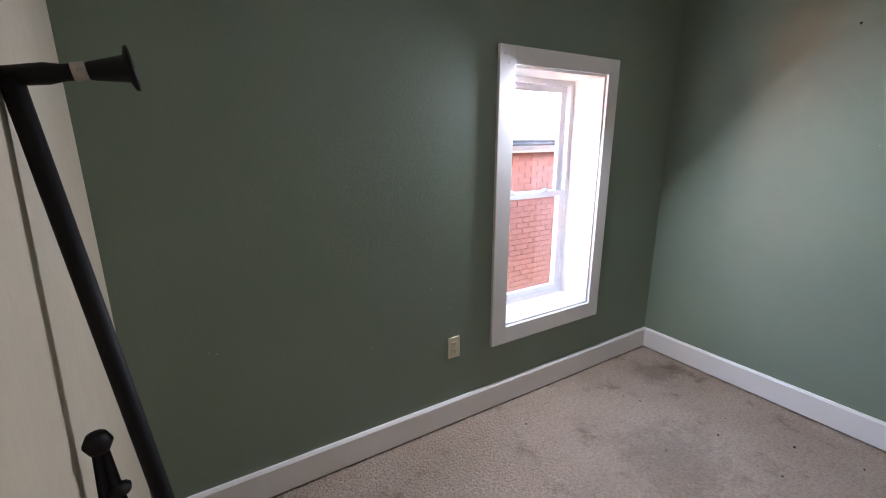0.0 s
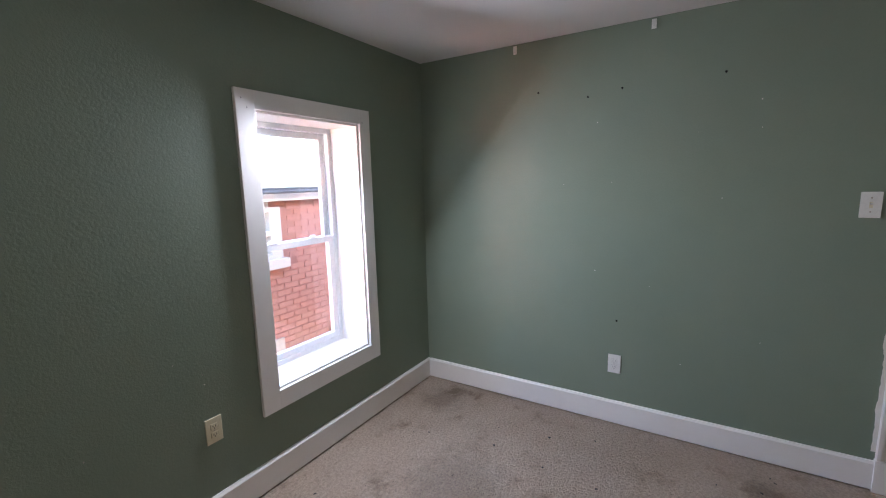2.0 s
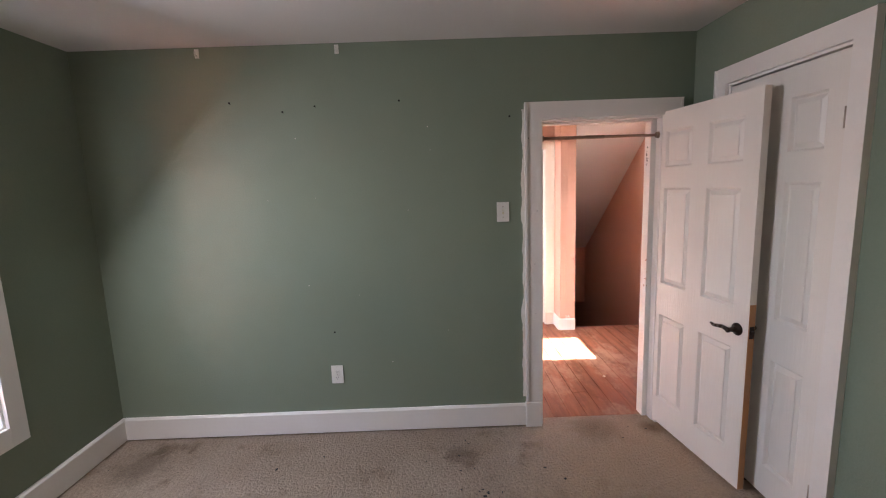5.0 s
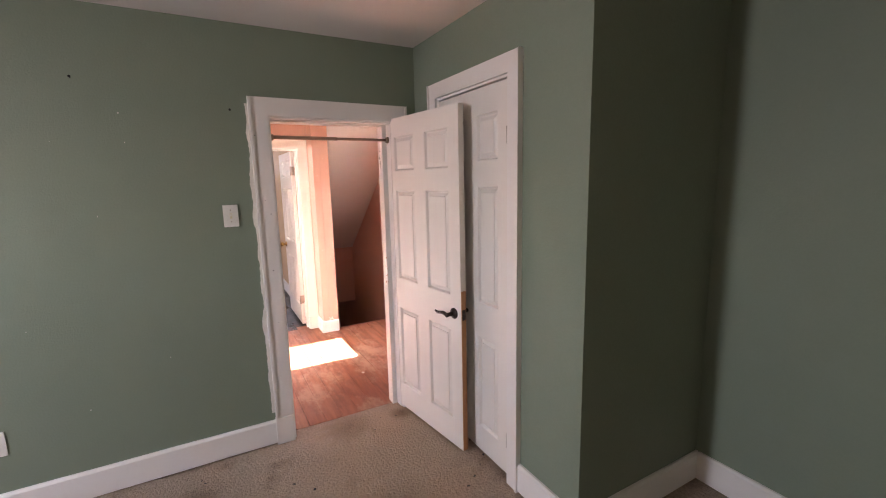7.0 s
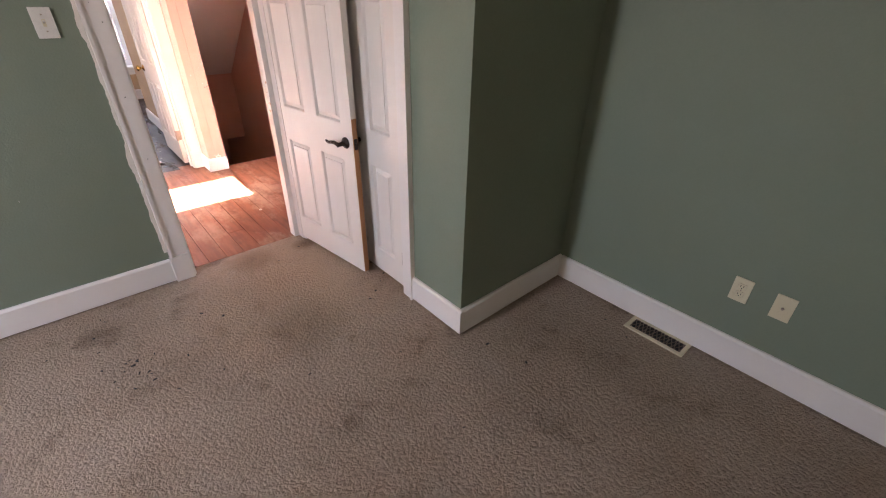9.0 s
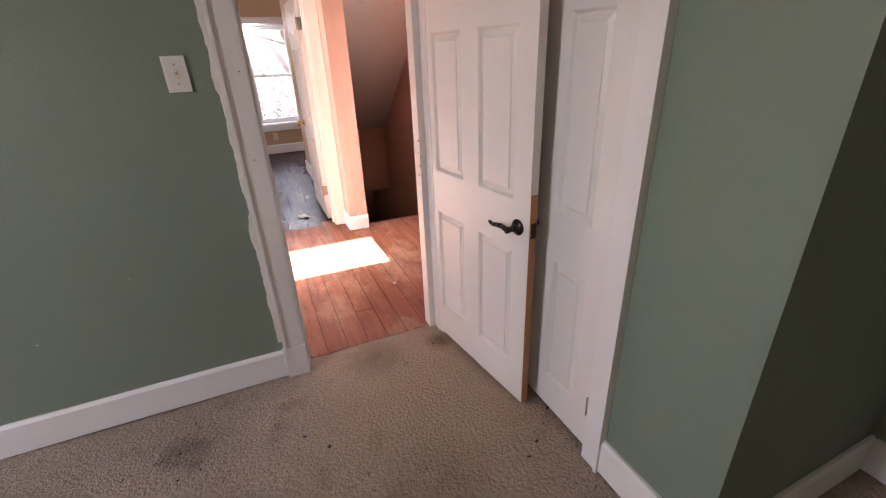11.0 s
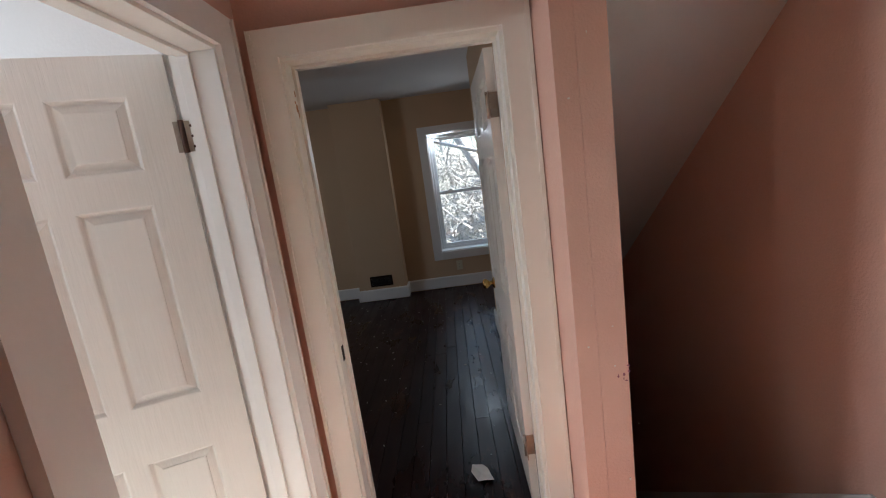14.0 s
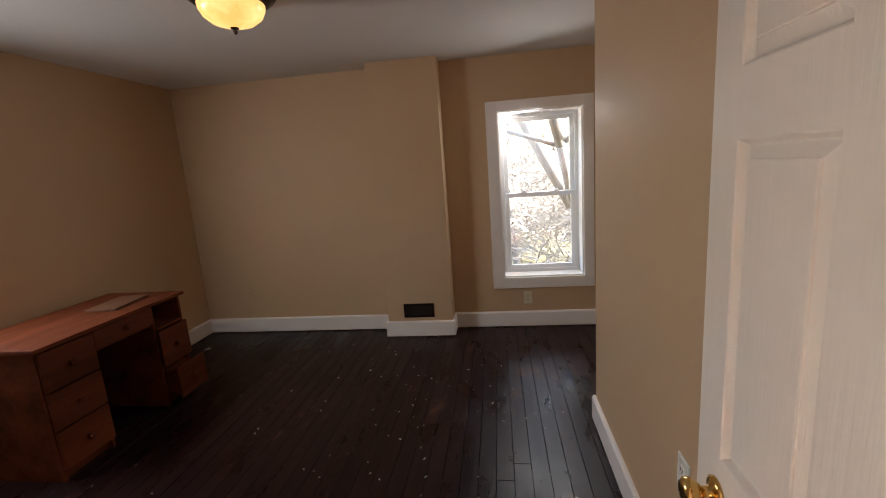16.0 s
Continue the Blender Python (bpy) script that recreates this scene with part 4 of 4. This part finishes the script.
# scuffs on the post, jamb and casing
def scuffs(name, m, spread, n, size, mat, label, seed):
    """Thin flakes on a surface: local x, z in the surface, -y out of it."""
    r = random.Random(seed)
    bm = bmesh.new()
    for _ in range(n):
        x, z = r.gauss(0, spread[0]), r.gauss(0, spread[1])
        w, h = size * r.uniform(0.3, 1.0), size * r.uniform(0.3, 1.4)
        k = 7
        ring = [(x + w * (0.6 + 0.4 * r.random()) * math.cos(2 * math.pi * i / k), z + h * (0.6 + 0.4 * r.random()) * math.sin(2 * math.pi * i / k)) for i in range(k)]
        prism(bm, ring, "y", -0.0012, -0.0002)
    ob = finish(name, bm, mat)
    ob.matrix_world = m
    return tagged(ob, label, "scuff", kind="stuff")


MAUVE = surface("mauve_crayon", (0.22, 0.07, 0.10), (0.3, 0.12, 0.14), 0.7, 60, 30, 0.6, 0.1)
scuffs("crayon_smudge", pose(4.69, -1.475, 0.78, 0, 0, -90), (0.012, 0.02), 9, 0.006, MAUVE, "mauve crayon smudges on the stair post", 1)
scuffs("paint_chips", pose(4.69, -1.42, 0.9, 0, 0, -90), (0.04, 0.45), 9, 0.005, PUTTY, "small pale paint chips on the stair post", 2)
scuffs("paint_drips", pose(4.688, -1.42, 0.14, 0, 0, -90), (0.05, 0.012), 10, 0.012, PUTTY, "white paint smears above the post's baseboard", 3)
scuffs("pencil_marks", pose(3.005, DOOR1[0] + 0.0555, 1.72, 0, 0, 180), (0.006, 0.05), 16, 0.006, SLOT, "illegible dark pencil marks on the door jamb", 4)
scuffs("rust_marks", pose(2.975, DOOR1[0] + 0.0555, 0.95, 0, 0, 180), (0.01, 0.05), 8, 0.008, RAWWOOD, "worn brown patches on the door jamb", 5)
scuffs("nail_holes", pose(E - 0.0225, DOOR1[1] + 0.04, 1.3, 0, 0, -90), (0.02, 0.3), 5, 0.004, SLOT, "small dark nail holes in the door casing", 6)
scuffs("chipped_paint", pose(4.975, DOOR2[1] - 0.0182, 1.76), (0.006, 0.022), 6, 0.014, RAWWOOD, "chipped paint baring brown wood on the jamb", 8)
scuffs("caulk_crack", pose(4.915, POST_N + 0.0002, 1.05, 0, 0, 180), (0.002, 0.45), 46, 0.006, RAWWOOD, "cracked brown caulk line beside the casing", 9)
for x, z in ((1.459, 1.92), (2.233, 1.926), (1.433, 1.96)):
    scuffs("nail_marks", pose(x, N - 0.0202, z), (0.004, 0.002), 2, 0.0035, SLOT, "dark nail marks on the window casing", 10)
scuffs("wall_specks", pose(0.74, N, 0.685), (0.5, 0.3), 7, 0.004, PUTTY, "pale specks on the green wall", 12)
scuffs("wall_specks", pose(E, 0.7, 1.2, 0, 0, -90), (0.6, 0.45), 12, 0.004, PUTTY, "pale specks on the green wall", 13)
catch = finish("strike_plate", cuboid(bmesh.new(), -0.012, 0.012, -0.002, 0.0, -0.03, 0.03, 0.0008), BLACK)
catch.matrix_world = pose(4.972, DOOR2[1] - 0.0185, 0.853)
tagged(catch, "dark strike plate on the yellowed jamb", "strike plate")
strike = finish("strike_plate", cuboid(bmesh.new(), -0.016, 0.016, -0.002, 0.0, -0.035, 0.035, 0.0008), BRASS)
strike.matrix_world = pose(2.93, DOOR1[1] - 0.0185, 0.835)
tagged(strike, "worn brass strike plate on the door jamb", "strike plate")

# ---- stairs ----
stairs = thing("staircase", "dark wooden stairs leading down to the floor below", "staircase", pose(0, 0, 0), kind="structure")
for k in range(13):
    z, x = -0.195 * (k + 1), 4.86 + 0.235 * k
    part("tread", cuboid(bmesh.new(), x - 0.02, x + 0.24, HS + 0.02, PART_S - 0.002, z - 0.03, z, 0.004), STAIRWOOD, stairs)
    part("riser", cuboid(bmesh.new(), x - 0.001, x + 0.017, HS + 0.02, PART_S - 0.002, z, z + 0.164), STAIRWOOD, stairs)

# ---- outside ----
GZ = -3.1
bm = bmesh.new()
bmesh.ops.create_grid(bm, x_segments=40, y_segments=40, size=400)
for v in bm.verts:
    v.co.z = GZ + 0.0005 * noise.noise(v.co * 0.05) * max(0, v.co.length - 60)
tagged(finish("ground", bm, GRASS), "dull winter grass and bare earth", "ground", kind="structure")


def neighbour():
    y = 4.7
    house = thing("neighbour_house", "red brick house with white trimmed windows", "house", pose(0, 0, 0))
    wx0, wx1, wz0, wz1 = 2.75, 3.54, 0.66, 1.30
    bm = bmesh.new()
    for q in ((-4, wx0, GZ, 1.37), (wx1, 10, GZ, 1.37), (wx0, wx1, GZ, wz0), (wx0, wx1, wz1, 1.37)):
        cuboid(bm, q[0], q[1], y + 0.012, y + 0.3, q[2], q[3])
    wall = part("wall", bm, MORTAR, house)
    bl, bh, g = 0.215, 0.068, 0.01
    proto = bmesh.new()
    cuboid(proto, 0, bl, 0, 0.02, 0, bh)
    me = bpy.data.meshes.new("brick")
    bmesh.ops.recalc_face_normals(proto, faces=proto.faces)
    proto.to_mesh(me)
    proto.free()
    me.materials.append(BRICK)
    far = bmesh.new()
    made = 0
    r = random.Random(3)
    rows = int((1.36 - GZ) / (bh + g))
    for j in range(rows):
        z = GZ + j * (bh + g)
        for i in range(int(12.5 / (bl + g))):
            x = -3.9 + i * (bl + g) + (j % 2) * 0.112
            if x + bl > wx0 - 0.12 and x < wx1 + 0.12 and z + bh > wz0 - 0.12 and z < wz1 + 0.12:
                continue
            dy = r.uniform(-0.003, 0.003)
            if 2.6 < x < 5.3 and -0.2 < z < 1.85 and made < 300:
                ob = new("brick", me)
                ob.parent = wall
                ob.location = (x, y + dy, z)
                made += 1
            else:
                cuboid(far, x, x + bl, y + dy, y + 0.02, z, z + bh)
    tagged(part("brick_courses", far, BRICK, wall), kind="stuff")
    win = part("window", cuboid(bmesh.new(), wx0, wx1, y + 0.1, y + 0.11, wz0, wz1), DARKGLASS, house)
    for q in ((wx0 - 0.1, wx0 + 0.06, wz0, wz1), (wx1 - 0.06, wx1 + 0.1, wz0, wz1), (wx0 + 0.06, wx1 - 0.06, wz1 - 0.06, wz1 + 0.1), (wx0 + 0.06, wx1 - 0.06, wz0, wz0 + 0.06), (wx0 + 0.06, wx1 - 0.06, (wz0 + wz1) / 2 - 0.03, (wz0 + wz1) / 2 + 0.03)):
        part("frame", cuboid(bmesh.new(), q[0], q[1], y - 0.02, y + 0.1, q[2], q[3], 0.004), STONE, win)
    part("sill", cuboid(bmesh.new(), wx0 - 0.16, wx1 + 0.16, y - 0.07, y + 0.1, wz0 - 0.12, wz0 - 0.001, 0.006), STONE, win)
    part("lintel", cuboid(bmesh.new(), 2.6, 3.55, y - 0.03, y + 0.05, -0.75, -0.36, 0.01), STONE, house)
    bm = bmesh.new()
    prism(bm, [(y - 0.12, 1.50), (y + 6.0, 1.42), (y + 6.0, 1.47), (y - 0.12, 1.535)], "x", -4.3, 10.3)
    part("roof", bm, ROOF, house)
    part("fascia", cuboid(bmesh.new(), -4.2, 10.2, y - 0.1, y + 0.3, 1.372, 1.498, 0.01), STONE, house, "white painted fascia board")
    part("gutter", rod(bmesh.new(), (-4.2, y - 0.16, 1.47), (10.2, y - 0.16, 1.49), 0.02), ROOF, house)
    return house


neighbour()


def tree(name, base, height, lean, seed, label, levels=5, r0=0.16):
    r = random.Random(seed)
    top = thing(name, label, "tree", pose(*base))
    trunk, crown = bmesh.new(), bmesh.new()

    def grow(bm, p, d, length, rad, level):
        n = 4 if level < 3 else 3
        q = p
        for k in range(n):
            d = (d + Vector((r.uniform(-0.16, 0.16), r.uniform(-0.16, 0.16), r.uniform(-0.06, 0.14)))).normalized()
            q2 = q + d * (length / n)
            rod(bm, q, q2, rad * (1 - 0.14 * k), rad * (1 - 0.14 * (k + 1)), 7 if level < 2 else (5 if level < 3 else 3))
            if level < levels and (k or level):
                for _ in range(2 if level >= 1 else 1):
                    side = Vector((r.uniform(-1, 1), r.uniform(-1, 1), r.uniform(-0.3, 0.9))).normalized()
                    grow(crown, q2, (d * 0.75 + side).normalized(), length * r.uniform(0.45, 0.7), rad * 0.48, level + 1)
            q = q2

    grow(trunk, Vector((0, 0, -0.1)), Vector(lean).normalized(), height, r0, 0)
    part("trunk", trunk, BARK, top)
    part("crown", crown, BARK, top)
    return top


tree("bare_tree", (13.4, -5.0, GZ), 9.5, (0.0, 0.85, 1.0), 11, "bare grey tree leaning across the window view", 5, 0.20)
tree("bare_tree", (18.5, -4.5, GZ), 8.0, (0.1, 0.1, 1.0), 5, "bare grey tree standing in the yard", 4, 0.16)
tree("bare_tree", (24, -1.5, GZ), 8.0, (0.0, -0.1, 1.0), 23, "bare grey tree near the sheds", 4, 0.16)
for k, (x, y) in enumerate(((20, 0.5), (22, -6), (29, -1), (31, -7), (36, -4), (38, 0))):
    tree("bare_tree", (x, y, GZ), 6.0 + k * 0.4, (0.05, 0.1 - 0.05 * k, 1.0), 51 + k, "bare grey tree in the tangled yards", 4, 0.13)
for k, (x, y) in enumerate(((1.5, -14), (5.5, -17), (9, -15))):
    tree("bare_tree", (x, y, GZ), 5.0, (0.05, 0.0, 1.0), 31 + k, "bare grey tree beyond the landing window", 3, 0.12)

# evergreen thicket beyond the landing window
r = random.Random(77)
verts, faces = [], []
for _ in range(130000):
    x, y = r.uniform(1, 24), r.uniform(-16, -9.5)
    top_z = 3.2 + (-9.5 - y) * 0.5 + 0.5 * noise.noise(Vector((x * 0.5, y * 0.3, 0))) + 0.3 * noise.noise(Vector((x * 1.7, y, 3)))
    z = top_z - (top_z - GZ) * r.random() ** 1.3
    a, b, sz = r.random() * 6.28, r.uniform(-0.9, 0.9), r.uniform(0.04, 0.14)
    u = Vector((math.cos(a), math.sin(a), b)).normalized() * sz
    v = u.cross(Vector((r.uniform(-1, 1), r.uniform(-1, 1), 1))).normalized() * sz * 0.45
    c, n0 = Vector((x, y, z)), len(verts)
    verts += [c - u, c + v, c + u, c - v]
    faces.append((n0, n0 + 1, n0 + 2, n0 + 3))
me = bpy.data.meshes.new("evergreen_thicket")
me.from_pydata([tuple(v) for v in verts], [], faces)
# Leaves lightened to blue-grey: the distant haze is put into their colour.
me.materials.append(surface("hazy_evergreen", (0.15, 0.165, 0.18), (0.22, 0.22, 0.23), 0.8, 8, 1.0, 0.9, 0.2))
tagged(new("evergreen_thicket", me), "hazy blue-grey evergreen thicket beyond the landing window", "thicket", kind="stuff")

# sunlit tangle of bare twigs across the lane
r = random.Random(91)
verts, faces = [], []
for _ in range(5200):
    x, y = r.uniform(18.5, 34), r.uniform(-9, 2.5)
    p = Vector((x, y, GZ + r.uniform(0.0, 5.2)))
    d = Vector((r.uniform(-0.6, 0.6), r.uniform(-1, 1), r.uniform(-0.1, 1.0))).normalized()
    rad, seg = r.uniform(0.012, 0.035), r.uniform(0.25, 0.7)
    n0 = len(verts)
    for k in range(4):
        w = rad * (1 - k / 3.6)
        side = d.cross(Vector((0.3, 0.2, 1))).normalized() * w
        up = side.cross(d).normalized() * w
        verts += [p + side, p - side * 0.5 + up, p - side * 0.5 - up]
        if k:
            a = n0 + 3 * (k - 1)
            faces += [(a + i, a + (i + 1) % 3, a + 3 + (i + 1) % 3, a + 3 + i) for i in range(3)]
        p = p + d * seg
        d = (d + Vector((r.uniform(-0.35, 0.35), r.uniform(-0.45, 0.45), r.uniform(-0.25, 0.3)))).normalized()
me = bpy.data.meshes.new("twig_thicket")
me.from_pydata([tuple(v) for v in verts], [], faces)
me.materials.append(surface("pale_twig_bark", (0.42, 0.38, 0.34), (0.26, 0.22, 0.19), 0.9, 20, 2, 0.8, 0.3))
tagged(new("twig_thicket", me), "tangle of bare sunlit twigs across the lane", "thicket", kind="stuff")

plain("lane", 14.5, 17.5, -40, 40, GZ - 0.02, GZ + 0.03, ROAD, "pale concrete lane behind the house", "road")


def shed(name, x, y, w, d, h, mat, label):
    top = thing(name, label, "shed", pose(x, y, GZ))
    part("wall", cuboid(bmesh.new(), 0, d, -w / 2, w / 2, 0, h), mat, top)
    bm = bmesh.new()
    prism(bm, [(-w / 2 - 0.2, h - 0.05), (0, h + w * 0.3), (w / 2 + 0.2, h - 0.05), (w / 2 + 0.2, h + 0.05), (0, h + w * 0.3 + 0.12), (-w / 2 - 0.2, h + 0.05)][:3], "x", -0.2, d + 0.2)
    part("roof", bm, ROOF, top)
    part("door", cuboid(bmesh.new(), -0.05, -0.001, -0.5, 0.5, 0, 2.0), STONE, top)
    for s in (-1, 1):
        part("window", cuboid(bmesh.new(), -0.04, -0.001, s * w * 0.32 - 0.35, s * w * 0.32 + 0.35, 1.1, 2.0), DARKGLASS, top)
    return top


shed("garage", 40, -5.2, 5.5, 6, 2.7, SHEDWALL, "weathered grey garage across the lane")
shed("barn", 33, -9.5, 6, 6, 3.6, REDSIDING, "faded red outbuilding across the lane")
shed("garage", 31, 4.0, 6, 6, 3.0, SHEDWALL, "weathered grey garage across the lane")
shed("far_house", 52, -10.0, 9, 9, 5.0, SHEDWALL, "weathered grey house in the distance")


# ---- floorboards ----
def boards(parent, x0, x1, y0, y1, width, mat, seed, limit=None):
    r = random.Random(seed)
    y = y0
    while y < y1 - 0.01:
        w = min(width, y1 - y)
        cuts = [x0] + sorted(r.uniform(x0 + 0.3, x1 - 0.3) for _ in range(r.choice((0, 1, 1)))) + [x1]
        for a, b in zip(cuts, cuts[1:]):
            bm = bmesh.new()
            e = 0.0007
            dz = r.uniform(-0.0012, 0.0)
            lo = [(a, y), (b, y), (b, y + w), (a, y + w)]
            hi = [(a + e, y + e), (b - e, y + e), (b - e, y + w - e), (a + e, y + w - e)]
            rows = [[bm.verts.new((p[0], p[1], z + dz)) for p in q] for q, z in ((lo, -0.02), (hi, -0.003), ([(p[0] + (0.0012 if i in (0, 3) else -0.0012), p[1] + (0.0012 if i < 2 else -0.0012)) for i, p in enumerate(hi)], 0.0))]
            for p, q in zip(rows, rows[1:]):
                for i in range(4):
                    bm.faces.new((p[i], p[(i + 1) % 4], q[(i + 1) % 4], q[i]))
            bm.faces.new(rows[-1])
            part("plank", bm, mat, parent)
        y += width


sub = plain("floor_landing", 2.987, 4.755, HS, HN, -0.12, -0.012, SLOT, "worn orange-brown wooden floorboards", "floor")
boards(sub, 2.987, 4.79, HS, HN, 0.112, HALLWOOD, 1)
sub2 = plain("floor_room", 4.76, RE, POST_N, RN, -0.12, -0.012, SLOT, "dark brown painted floorboards with worn patches", "floor")
boards(sub, 4.79, 4.97, POST_N, HN, 0.112, HALLWOOD, 7)
boards(sub2, 4.97, RE, POST_N, RN, 0.088, DARKWOOD, 2)
sub3 = plain("floor_room_south", PART_END - 0.06, RE, HS, PART_N, -0.12, -0.012, SLOT, "dark brown painted floorboards by the window", "floor")
boards(sub3, PART_END, RE, HS, PART_N, 0.088, DARKWOOD, 3)
